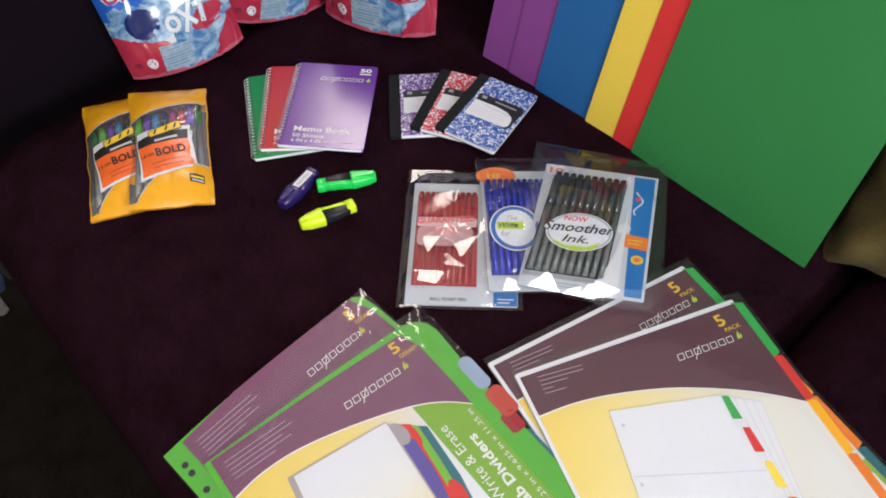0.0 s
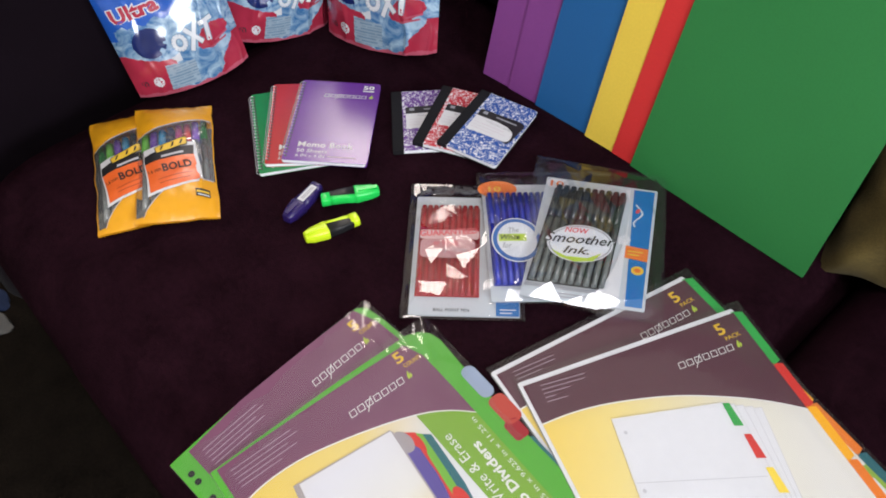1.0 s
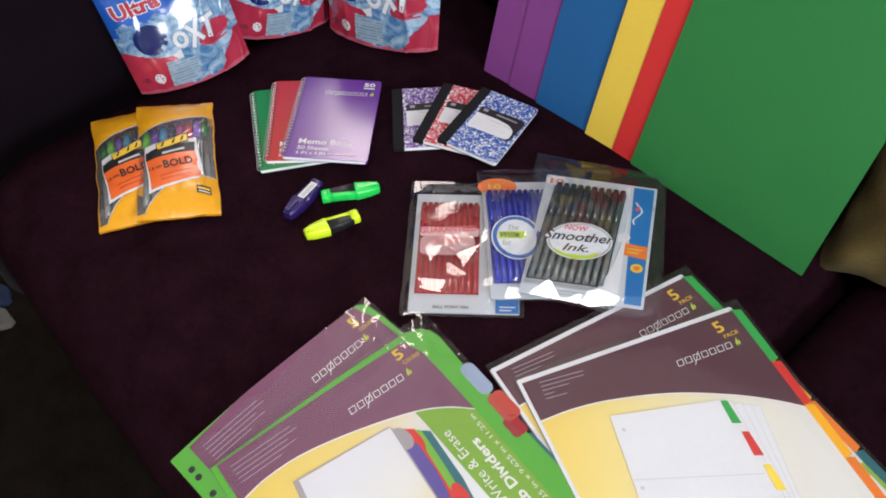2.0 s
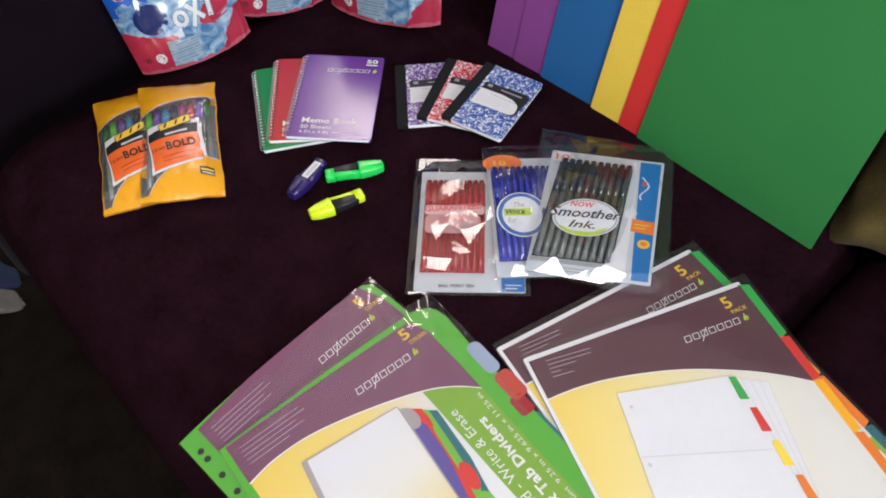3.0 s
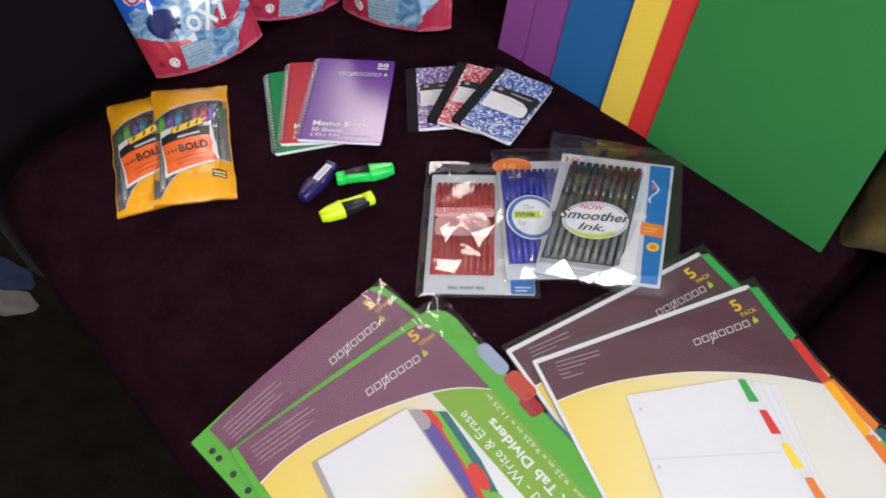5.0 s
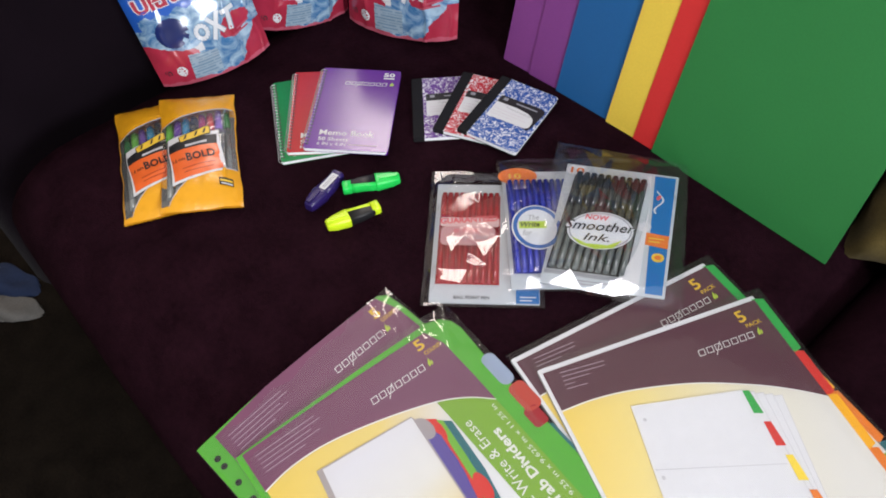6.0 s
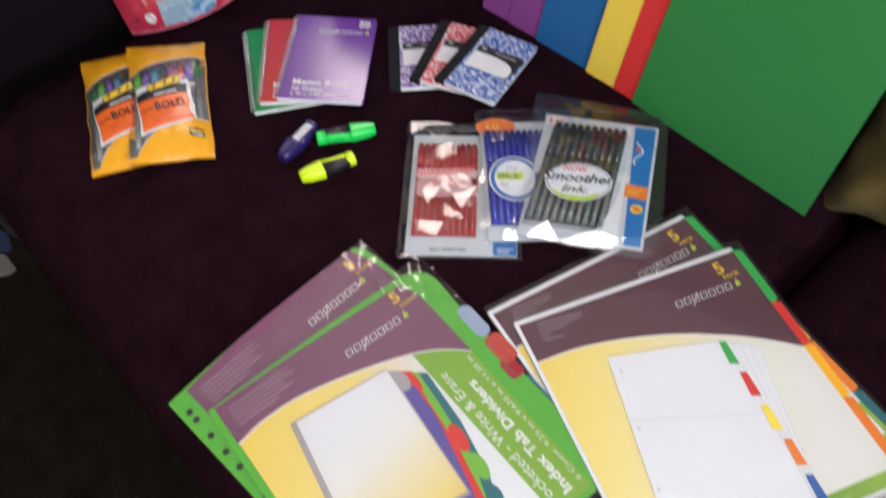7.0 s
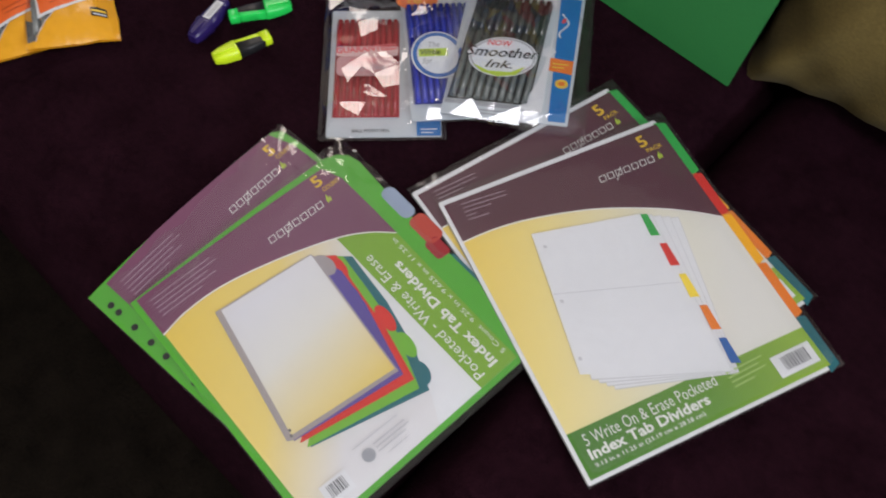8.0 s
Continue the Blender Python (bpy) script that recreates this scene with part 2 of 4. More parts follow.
def puffy(name, size, mat, parent, at=(0, 0, 0), cuts=10, bulge=(0.02, 0.02, 0.02), bevel=0.04, rough=0.0, seed=0.0, label=""):
    """An upholstered block: bulging faces and soft edges."""
    bm = bmesh.new()
    bmesh.ops.create_cube(bm, size=1.0)
    bmesh.ops.subdivide_edges(bm, edges=bm.edges[:], cuts=cuts, use_grid_fill=True)
    half = Vector(size) / 2
    for v in bm.verts:
        q = Vector((v.co.x * 2, v.co.y * 2, v.co.z * 2))
        p = Vector((q.x * half.x, q.y * half.y, q.z * half.z))
        bev = bevel if isinstance(bevel, tuple) else (bevel,) * 3
        inner = Vector([max(-half[i] + bev[i], min(half[i] - bev[i], p[i])) for i in range(3)])
        d = Vector([(p[i] - inner[i]) / bev[i] for i in range(3)])
        if d.length > 1e-6:
            d.normalize()
            p = inner + Vector([d[i] * bev[i] for i in range(3)])
        for i in range(3):
            o = [k for k in range(3) if k != i]
            f = (1 - q[o[0]] ** 2) * (1 - q[o[1]] ** 2)
            if abs(q[i]) > 0.99:
                p[i] += math.copysign(bulge[i] * f, q[i])
        if rough:
            p += rough * noise.noise_vector(p * 9 + Vector((seed, seed, 0)))
        v.co = p + Vector(at)
    for f in bm.faces:
        f.smooth = True
    return part(name, bm, mat, parent, label)


def setting(name, lo, hi, mat, label, category):
    bm = bmesh.new()
    bmesh.ops.create_cube(bm, size=1.0)
    for v in bm.verts:
        v.co = Vector([(lo[i] + hi[i]) / 2 + v.co[i] * (hi[i] - lo[i]) for i in range(3)])
    ob = part(name, bm, mat, None)
    return tagged(ob, label, category, "", "structure")


# ---- the room ----
setting("floor", (-2.4, -3.2, -0.1), (2.8, 0.8, 0.0), CARPET, "dark brown short-pile carpet under the sofa", "floor")
# The ceiling and all walls are unseen, added to close the room.
setting("ceiling", (-2.4, -3.2, 2.4), (2.8, 0.8, 2.5), CEILING, "plain white painted ceiling", "ceiling")
setting("wall_south", (-2.2, -3.2, 0.0), (2.6, -3.0, 2.4), PAINT, "plain cream painted wall opposite the sofa", "wall")


def window_wall(tag, x0, x1, y0, y1, z0, z1, number):
    """A wall across the room with a window hole, its frame and pane."""
    bm = bmesh.new()
    for lo, hi in (((-3.2, 0), (y0, 2.4)), ((y1, 0), (0.8, 2.4)), ((y0, 0), (y1, z0)), ((y0, z1), (y1, 2.4))):
        r = bmesh.ops.create_cube(bm, size=1.0)
        for v in r["verts"]:
            v.co = Vector(((x0 + x1) / 2 + v.co.x * (x1 - x0), (lo[0] + hi[0]) / 2 + v.co.y * (hi[0] - lo[0]), (lo[1] + hi[1]) / 2 + v.co.z * (hi[1] - lo[1])))
    tagged(part("wall_" + tag, bm, PAINT, None), "plain cream painted wall with a window", "wall", "", "structure")
    win = thing("window_%d" % number, pose((x0 + x1) / 2, (y0 + y1) / 2, z0), "white framed window letting in daylight", "window", "", "structure")
    bm = bmesh.new()
    w, h = y1 - y0, z1 - z0
    for cy, cz, sy, sz in ((-w / 2 + 0.025, h / 2, 0.05, h), (w / 2 - 0.025, h / 2, 0.05, h), (0, 0.025, w - 0.1, 0.05), (0, h - 0.025, w - 0.1, 0.05)):
        r = bmesh.ops.create_cube(bm, size=1.0)
        for v in r["verts"]:
            v.co = Vector((v.co.x * 0.06, cy + v.co.y * sy, cz + v.co.z * sz))
    part("window_frame", bm, CEILING, win)


window_wall("east", 2.6, 2.8, -1.55, -0.25, 0.8, 1.9, 1)
setting("wall_west", (-2.4, -3.2, 0.0), (-2.2, 0.8, 2.4), PAINT, "plain cream painted wall beside the sofa", "wall")
bm = bmesh.new()
for lo, hi in (((-2.2, 0), (-1.75, 2.4)), ((-1.25, 0), (2.6, 2.4)), ((-1.75, 0), (-1.25, 1.3)), ((-1.75, 2.24), (-1.25, 2.4))):
    r = bmesh.ops.create_cube(bm, size=1.0)
    for v in r["verts"]:
        v.co = Vector(((lo[0] + hi[0]) / 2 + v.co.x * (hi[0] - lo[0]), 0.7 + v.co.y * 0.2, (lo[1] + hi[1]) / 2 + v.co.z * (hi[1] - lo[1])))
tagged(part("wall_north", bm, PAINT, None), "plain cream painted wall with a window behind the sofa", "wall", "", "structure")
# Unseen housing added over the overhead fill light.
lamp = thing("ceiling_lamp", pose(0.7, -0.85, 2.4), "unseen flush white lamp added overhead as fill", "lamp")
bm = bmesh.new()
bmesh.ops.create_cone(bm, cap_ends=True, segments=32, radius1=0.23, radius2=0.26, depth=0.07, matrix=pose(0, 0, -0.035))
part("housing", bm, CEILING, lamp)

# ---- the sofa ----
sofa = thing("sofa", pose(0, 0, 0), "dark aubergine fabric sofa with loose seat cushions", "sofa")
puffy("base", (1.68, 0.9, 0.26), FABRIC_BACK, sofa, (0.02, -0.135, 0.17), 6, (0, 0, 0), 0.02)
puffy("seat_cushion", (0.80, 0.80, 0.17), FABRIC, sofa, (-0.3655, -0.20, SEAT - 0.087), 26, (0.006, 0.006, 0.0025), (0.036, 0.11, 0.083), 0.0012, 1.0)
puffy("seat_cushion", (0.765, 0.80, 0.17), FABRIC, sofa, (0.422, -0.20, SEAT - 0.089), 26, (0.006, 0.006, 0.0025), (0.036, 0.11, 0.083), 0.0012, 5.0)
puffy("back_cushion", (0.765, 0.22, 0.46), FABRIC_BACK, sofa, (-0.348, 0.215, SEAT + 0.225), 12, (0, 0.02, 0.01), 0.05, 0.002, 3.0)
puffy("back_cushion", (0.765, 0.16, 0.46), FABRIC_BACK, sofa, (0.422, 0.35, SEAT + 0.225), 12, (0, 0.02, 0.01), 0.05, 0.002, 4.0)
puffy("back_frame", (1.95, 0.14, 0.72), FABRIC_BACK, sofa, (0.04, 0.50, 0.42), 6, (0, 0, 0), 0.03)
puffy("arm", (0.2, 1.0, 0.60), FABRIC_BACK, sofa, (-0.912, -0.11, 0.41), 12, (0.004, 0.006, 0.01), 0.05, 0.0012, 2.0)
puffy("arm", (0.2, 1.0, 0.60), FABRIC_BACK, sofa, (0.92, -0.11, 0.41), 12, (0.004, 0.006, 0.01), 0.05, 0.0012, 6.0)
for sx, sy in ((-0.92, -0.55), (0.98, -0.55), (-0.92, 0.42), (0.98, 0.42)):
    bm = bmesh.new()
    bmesh.ops.create_cone(bm, cap_ends=True, segments=16, radius1=0.022, radius2=0.03, depth=0.12, matrix=pose(sx, sy, 0.06))
    part("foot", bm, BLACK, sofa)

# ---- throw pillow ----
def pillow():
    root = thing("throw_pillow", pose(0.186, 0.114, SEAT + 0.178, 70, 0, -6) @ pose(-0.2, -0.2, 0, 0, 0, 10) @ pose(0.232, 0.2, 0), "olive suede throw pillow propped on the sofa", "pillow")
    bm = bmesh.new()
    n, w = 48, 0.22
    for side in (1, -1):
        g = []
        for j in range(n + 1):
            row = []
            for i in range(n + 1):
                a, b = 2 * i / n - 1, 2 * j / n - 1
                e = max(0.0, (1 - a ** 4) * (1 - b ** 4)) ** 0.6
                pull = 1 - 0.07 * (1 - a * a) * abs(b) ** 3 - 0.07 * (1 - b * b) * abs(a) ** 3
                z = side * (0.004 + 0.066 * e) + 0.006 * e * noise.noise((a * 3, b * 3, side * 2.0))
                z += 0.007 * math.sin(14 * (a + b)) * max(0, abs(a) + abs(b) - 1.1) * e ** 0.3
                corner = max(0.0, 1 - math.hypot(a + 1, b + 1) / 0.75)
                z += corner * (0.016 * math.sin(9 * (a - b) + 1.2) + 0.007 * math.sin(21 * (a - b) + 3 * (a + b)))
                row.append(bm.verts.new((a * w * pull, b * w * pull, z)))
            g.append(row)
        for j in range(n):
            for i in range(n):
                q = (g[j][i], g[j][i + 1], g[j + 1][i + 1], g[j + 1][i])
                bm.faces.new(q if side > 0 else q[::-1]).smooth = True
    bmesh.ops.remove_doubles(bm, verts=bm.verts[:], dist=0.004)
    part("cover", bm, OLIVE, root)


pillow()


# ---- card folders leaning on the back cushion ----
def folder(x, y, turn, colour, name):
    root = thing("pocket_folder", pose(x, y, SEAT + 0.001, 90 - 15, 0, turn), name + " two-pocket card folder leaning on the sofa back", "folder", "card folders")
    m = material(name + " card", colour, 0.6, 0.35, 0.06, 350, 0.06, 700, large=8)
    for k, tag in ((0.0, "front_cover"), (-0.9, "back_cover")):
        bm = bmesh.new()
        pts = rounded(0, -295, 229, 0, 1.2, 2)
        vs = [bm.verts.new((u / 1000, -v / 1000, k / 1000)) for u, v in pts]
        f = bm.faces.new(vs)
        g = bmesh.ops.extrude_face_region(bm, geom=[f])
        bmesh.ops.translate(bm, vec=(0, 0, -0.0006), verts=[v for v in g["geom"] if isinstance(v, bmesh.types.BMVert)])
        bmesh.ops.recalc_face_normals(bm, faces=bm.faces[:])
        part(tag, bm, m, root)


folder(-0.471, 0.003, 4.0, (0.21, 0.05, 0.235), "purple")
folder(-0.426, 0.0045, 3.5, (0.21, 0.05, 0.235), "purple")
folder(-0.379, 0.005, 2.5, (0.012, 0.105, 0.30), "blue")
folder(-0.297, 0.0055, 2.0, (0.78, 0.56, 0.07), "yellow")
folder(-0.255, 0.006, 0.6, (0.62, 0.03, 0.03), "red")
folder(-0.2255, 0.004, -1.0, (0.025, 0.195, 0.048), "green")


# ---- index divider packs in clear sleeves ----
def brand_mark(u, v, w, parent, turn, z=1.6, ink=CREAM, leaf=True):
    """The maker's mark as plain strokes of varied slant and width, with a small leaf."""
    c, s = math.cos(radians(turn)), math.sin(radians(turn))
    at = lambda a, b: (u + a * c - b * s, v - a * s - b * c)
    bm = bmesh.new()
    h, t = w * 0.085, w * 0.011

    def line(*knots):
        """A thin stroke through the knots, given in parts of the mark's width and height."""
        for (a0, b0), (a1, b1) in zip(knots, knots[1:]):
            p, q = Vector((a0 * w, b0 * h)), Vector((a1 * w, b1 * h))
            d = (q - p).normalized() * t / 2
            k = Vector((-d.y, d.x))
            vs = [bm.verts.new((x / 1000, -y / 1000, z / 1000)) for x, y in (at(*e) for e in (p - d + k, p - d - k, q + d - k, q + d + k))]
            bm.faces.new(vs)

    for k in range(7):
        x = 0.125 * k
        line((x, 0), (x + 0.085, 0), (x + 0.1, 1), (x + 0.015, 1), (x, 0))
    line((0.22, -0.7), (0.36, 1.3))
    bmesh.ops.recalc_face_normals(bm, faces=bm.faces[:])
    part("brand_mark", bm, ink, parent)
    if leaf:
        for du, grow in ((0.91, 0.75), (0.95, 0.5)):
            a0 = w * du
            sheet("leaf_mark", [at(a0, 0), at(a0 + w * 0.005, h * 0.8 * grow), at(a0 + w * 0.075 * grow, h * 2.0 * grow), at(a0 + w * 0.07 * grow, h * 0.8 * grow), at(a0 + w * 0.04 * grow, h * 0.1)], z, LIME, parent)


def small_print(u, v, widths, pitch, t, z, ink, parent, turn=0.0):
    """Lines of small print too fine to read, as bars."""
    c, s = math.cos(radians(turn)), math.sin(radians(turn))
    for k, w in enumerate(widths):
        b = -k * pitch
        q = [(0, b), (w, b), (w, b - t), (0, b - t)]
        sheet("print_line", [(u + a * c - y * s, v - a * s - y * c) for a, y in q], z, ink, parent)


def barcode(u, v, w, h, z, parent, turn=0.0):
    c, s = math.cos(radians(turn)), math.sin(radians(turn))
    at = lambda a, b: (u + a * c + b * s, v - a * s + b * c)
    sheet("barcode_panel", [at(0, 0), at(w, 0), at(w, h), at(0, h)], z, WHITE, parent)
    rnd = random.Random(4)
    bm = bmesh.new()
    a = w * 0.2
    while a < w * 0.82:
        t = rnd.choice((0.5, 0.8, 1.2))
        bm.faces.new([bm.verts.new((p[0] / 1000, -p[1] / 1000, (z + 0.2) / 1000)) for p in (at(a, h * 0.16), at(a, h * 0.78), at(a + t, h * 0.78), at(a + t, h * 0.16))])
        a += t + rnd.choice((0.5, 0.9))
    bmesh.ops.recalc_face_normals(bm, faces=bm.faces[:])
    part("barcode", bm, BAR_INK, parent)


def tab_dividers(m):
    """White index dividers with five coloured tabs behind a printed insert, in a clear sleeve; origin: the sleeve's upper left."""
    r = thing("divider_pack", m, "white index dividers with coloured tabs in a clear sleeve", "divider pack", "index divider packs")
    O, V = 4.0, 6.5
    slab("divider_block", 232, 279, -2.6, 0.6, WHITE, r, "", 2, O - 6.5, V)
    for k, (a, b, c) in enumerate(((2, 66, "green"), (66, 115, "red"), (115, 170, "yellow"), (170, 226, "orange"), (226, 277, "teal"))):
        sheet("tab", [(O + 222, V + a + 1), (O + 233, V + a + 5), (O + 233, V + b + 1), (O + 222, V + b + 5)], 0.75, TAB[c], r, c + " plastic tab", 0.5)
    x0, y0 = O - 3, V + 5
    head = [(O + a, V + b) for a, b in curve_pts([(-3, 46), (30, 45.5), (69, 50.5), (121, 64), (169, 84.5), (200, 102), (224, 119)])]
    sheet("insert_header", [(x0, y0), (O + 224, y0)] + head[::-1], 1.0, WINE_DARK, r)
    sheet("insert_field", head + [(O + 224, V + 238.5), (x0, V + 237)], 1.0, YELLOW_FADE, r)
    sheet("insert_line", head + [(a, b + 1.4) for a, b in head[::-1]], 1.2, CREAM, r)
    sheet("insert_footer", [(x0, V + 237), (O + 224, V + 238.5), (O + 225, V + 276), (x0, V + 276)], 1.0, FOOTER_FADE, r)
    for k in (4, 3, 2, 1):
        sheet("sheet_picture", [(O + a, V + b) for a, b in ((67 + k * 6, 65 + k * 3), (159 + k * 7, 87 + k * 4), (146 + k * 1.5, 246 + k * 1.2), (33 + k * 4.5, 201 + k * 5))], 1.2 + (4 - k) * 0.12, LINE, r)
        sheet("sheet_picture", [(O + a, V + b) for a, b in ((67 + k * 6, 65.5 + k * 3), (158.5 + k * 7, 87.5 + k * 4), (145.5 + k * 1.5, 245.4 + k * 1.2), (33.5 + k * 4.5, 200.2 + k * 5))], 1.25 + (4 - k) * 0.12, WHITE, r)
    sheet("sheet_picture", [(O + a, V + b) for a, b in ((56, 64.5), (158, 86.5), (147, 243), (31, 198))], 1.8, WHITE, r)
    sheet("sheet_fold", [(O + a, V + b) for a, b in ((46, 125), (152, 160), (152, 160.6), (46, 125.7))], 1.95, LINE, r)
    for a, b in ((58, 81), (46, 134), (35, 186)):
        sheet("punch_hole", ellipse(O + a + 3, V + b, 1.6, 1.9), 1.95, LINE, r)
    for (a, b), c in zip(((157, 87), (157, 120), (156, 153), (156, 186), (154, 218)), ("green", "red", "lemon", "orange", "blue")):
        sheet("tab_picture", [(O + a - 1, V + b), (O + a + 5, V + b + 2), (O + a + 4, V + b + 26), (O + a - 4, V + b + 23)], 2.0, TAB[c], r)
    text("count_figure", "5", O + 196, V + 24, 9, 13, 1.4, GOLD, r, 3, None, 0.02)
    text("count_word", "PACK", O + 199, V + 31, 17, 4.5, 1.4, GOLD, r, 3, None, 0.01)
    brand_mark(O + 141, V + 42, 70, r, 0)
    small_print(O + 12, V + 10, (44, 43, 26, 10, 21), 4.4, 0.55, 1.4, PALE, r, -4)
    text("title_line", "5 Write On & Erase Pocketed", O + 7, V + 252, 123, 10, 1.4, CREAM, r)
    text("title_line", "Index Tab Dividers", O + 5.5, V + 263, 111, 9, 1.4, CREAM, r, 0, None, 0.03)
    text("size_line", "9.13 in x 11.25 in (23.19 cm x 28.58 cm)", O + 6, V + 270.5, 101, 4.6, 1.4, CREAM, r, 0, None, 0.01)
    barcode(O + 181.5, V + 250.5, 38.5, 19, 1.4, r)
    small_print(O + 141, V + 246, (36, 30, 34, 20), 4.2, 1.3, 1.4, PALE_GREEN, r, 2)
    film_sheet("sleeve", 245, 287.5, 2.4, SLEEVE, r, "clear plastic sleeve", seed=5.0, u0=-4, wave=0.4, edge=20)
    return r


R_FRONT = pose(-0.1108, -0.3059, 0.4605, 0, 0, 68.6)
R_REAR = pose(-0.1385, -0.3142, 0.4555, 0, 0, 77.0)
pack = tab_dividers(R_FRONT)
copy_thing(pack, R_REAR)


def pocket_dividers(m, strip, holes, label, lift, brow, tabs):
    """Green pocket dividers behind a printed insert in a clear sleeve; strip: mm of punched green edge beside the insert."""
    r = thing("divider_pack", m, label, "divider pack", "index divider packs")
    W, H = 207, 250
    O, V = strip, 5.0
    q = lambda pts: [(O + a, V + b) for a, b in pts]
    crown = [(1, 0), (70, -2.2), (150, -2.5)] + q([(203, -8)]) if holes else [(1, 1), (70, -1), (150, -3.5)] + q([(208, -10)])
    sheet("divider_block", crown + (q([(211, -2), (213, 20), (213, 240), (205, 255)]) if holes else q([(220, -6), (228, 2), (231, 14), (229, 62), (230, 180), (214, 247), (205, 255)])) + [(6, V + 255), (1.5, V + 248)], 0.5, POLY_GREEN, r, "bright green plastic dividers", 2.5)
    for k in holes:
        sheet("punch_hole", ellipse(9.2, k, 3.1, 3.1, n=16), 0.7, BLACK, r)
    # The sky tab is translucent; its pale blue is a painted reflection.
    for pts, c in () if not tabs else ((rounded(222, 52, 237, 90, 7), "sky"), (rounded(222, 92, 240, 124, 6), "brick"), (rounded(218, 119, 233, 140, 4), "maroon"), (rounded(216, 142, 233, 206, 4), "teal")):
        sheet("tab", q(pts), 0.3 if c == "teal" else 0.8, TAB[c], r, c + " plastic tab", 0.4)
    head = q(curve_pts([(-1, 39), (27, 34), (65, 35.5), (117, 47.5), (163.5, 63), (189.6, 77.5), (208, 94)]))
    sheet("insert_field", q([(0, 20), (W, 20), (W - 1, H), (0, H)]), 0.8, YELLOW_WHITE, r)
    sheet("insert_header", q([(-1, -2.5), (60, brow), (W - 8, brow), (W, 18), (W + 1, 60)]) + head[::-1], 1.0, WINE, r)
    sheet("insert_line", head + [(a, b + 1.4) for a, b in head[::-1]], 1.1, CREAM, r)
    low = [(a, b + 1.4) for a, b in head if a >= O + 163]
    sheet("insert_band", low + q([(W - 1, H), (165.7, H), (164, 80)]), 1.0, OLIVE_GREEN, r)
    sheet("insert_corner", q([(163, 95), (165.5, H), (120, H), (134, 222), (158, 110)]), 0.95, WHITE, r)
    stack = ((1.14, "teal", [(157, 82), (163, 87), (158, 140), (147, 190), (133, 223), (33, 196), (100, 130)]),
             (1.20, "leaf", [(150, 75), (157, 82), (153, 120), (147, 165), (128, 216.5), (31, 194.5), (100, 130)]),
             (1.26, "red", [(141, 68), (153, 77), (148, 105), (141, 160), (130, 208), (29, 188), (100, 130)]),
             (1.32, "purple", [(138, 66), (147, 92), (143, 130), (126, 199), (26, 183.5), (100, 130)]))
    for z, c, pts in stack:
        sheet("sheet_picture", q(pts), z, TAB[c], r)
    for z, c, e in ((1.16, "teal", (136, 207, 12, 9, 100)), (1.22, "leaf", (145, 181, 6, 13, 8)), (1.28, "red", (147, 151, 6, 14, 6)), (1.30, "red", (148, 88, 5, 12, 6)), (1.34, "purple", (139, 116, 6, 18, 6)), (1.37, "stone", (139, 78, 8, 12, -8))):
        sheet("sheet_picture", q(ellipse(*e)), z, TAB[c], r)
    sheet("sheet_picture", q([(42.5, 52), (136.5, 61.5), (138, 66), (125, 194), (27, 183), (22, 180)]), 1.42, TAB["stone"], r)
    sheet("sheet_picture", q([(47.5, 54), (136.5, 62.5), (124, 190.5), (27.5, 178.5)]), 1.5, SHEET_FADE, r)
    for k in (2, 6):
        sheet("punch_hole", q(ellipse(26.5 + k * 0.4, 181 - k * 1.1, 1.1, 1.3, n=10)), 1.55, BAR_INK, r)
    text("count_figure", "5", O + 182, V + 12, 9, 12, 1.4, GOLD, r, 0, None, 0.02)
    text("count_word", "COUNT", O + 185, V + 19, 19, 4.4, 1.4, GOLD, r, 0, None, 0.01)
    brand_mark(O + 117, V + 31, 70, r, 0)
    small_print(O + 8, V + 6, (60, 64, 52, 58, 40), 4.6, 0.5, 1.4, PALE, r)
    text("title_line", "Pocketed - Write & Erase", O + 176.5, V + 243, 147, 9.2, 1.4, CREAM, r, 90)
    text("title_line", "Index Tab Dividers", O + 192, V + 242, 125, 9.4, 1.4, CREAM, r, 90, None, 0.03)
    text("size_line", "5 Count  9.25 in x 9.625 in x 11.25 in", O + 203.5, V + 240, 143, 4.4, 1.4, CREAM, r, 90)
    barcode(O + 18, V + 225, 24, 17, 1.4, r, -3)
    sheet("stamp_seal", q(ellipse(63, 231, 6, 6)), 1.4, LINE, r)
    sheet("stamp_seal", q(ellipse(63, 231, 5.2, 5.2)), 1.45, GREY, r)
    small_print(O + 56, V + 219, (44,), 3.4, 0.8, 1.4, LINE, r, -2)
    small_print(O + 71, V + 226, (31, 33, 27), 3.6, 1.2, 1.4, LINE, r, -2)
    small_print(O + 76, V + 239, (20,), 3.6, 0.8, 1.4, LINE, r, -2)
    film_sheet("sleeve", 236 if holes else 243, H + 16, 3.2, SLEEVE, r, "clear plastic sleeve", 60, 66, seed=7.0 + strip, crumple=2.4, wave=1.2, edge=24, skew=-0.02 if holes else -0.055)
    bow(r, lambda u, v: lift * math.sin(math.pi * max(0.0, min(1.0, u / 300))) ** 0.8 * min(1.0, max(0.0, 1 - v / 190)) ** 1.5)
    return r


pocket_dividers(pose(-0.2561, -0.5887, 0.4545, 0, 0, 93.9), 20.5, (21, 31, 52, 73, 92, 127, 170, 215), "green pocket dividers with punched edge in a clear sleeve", 9, -7.5, False)
pocket_dividers(pose(-0.2245, -0.5670, 0.4590, 0, 0, 86.0), 7.5, (), "green pocket dividers with printed insert in a clear sleeve", 5.5, -2.5, True)


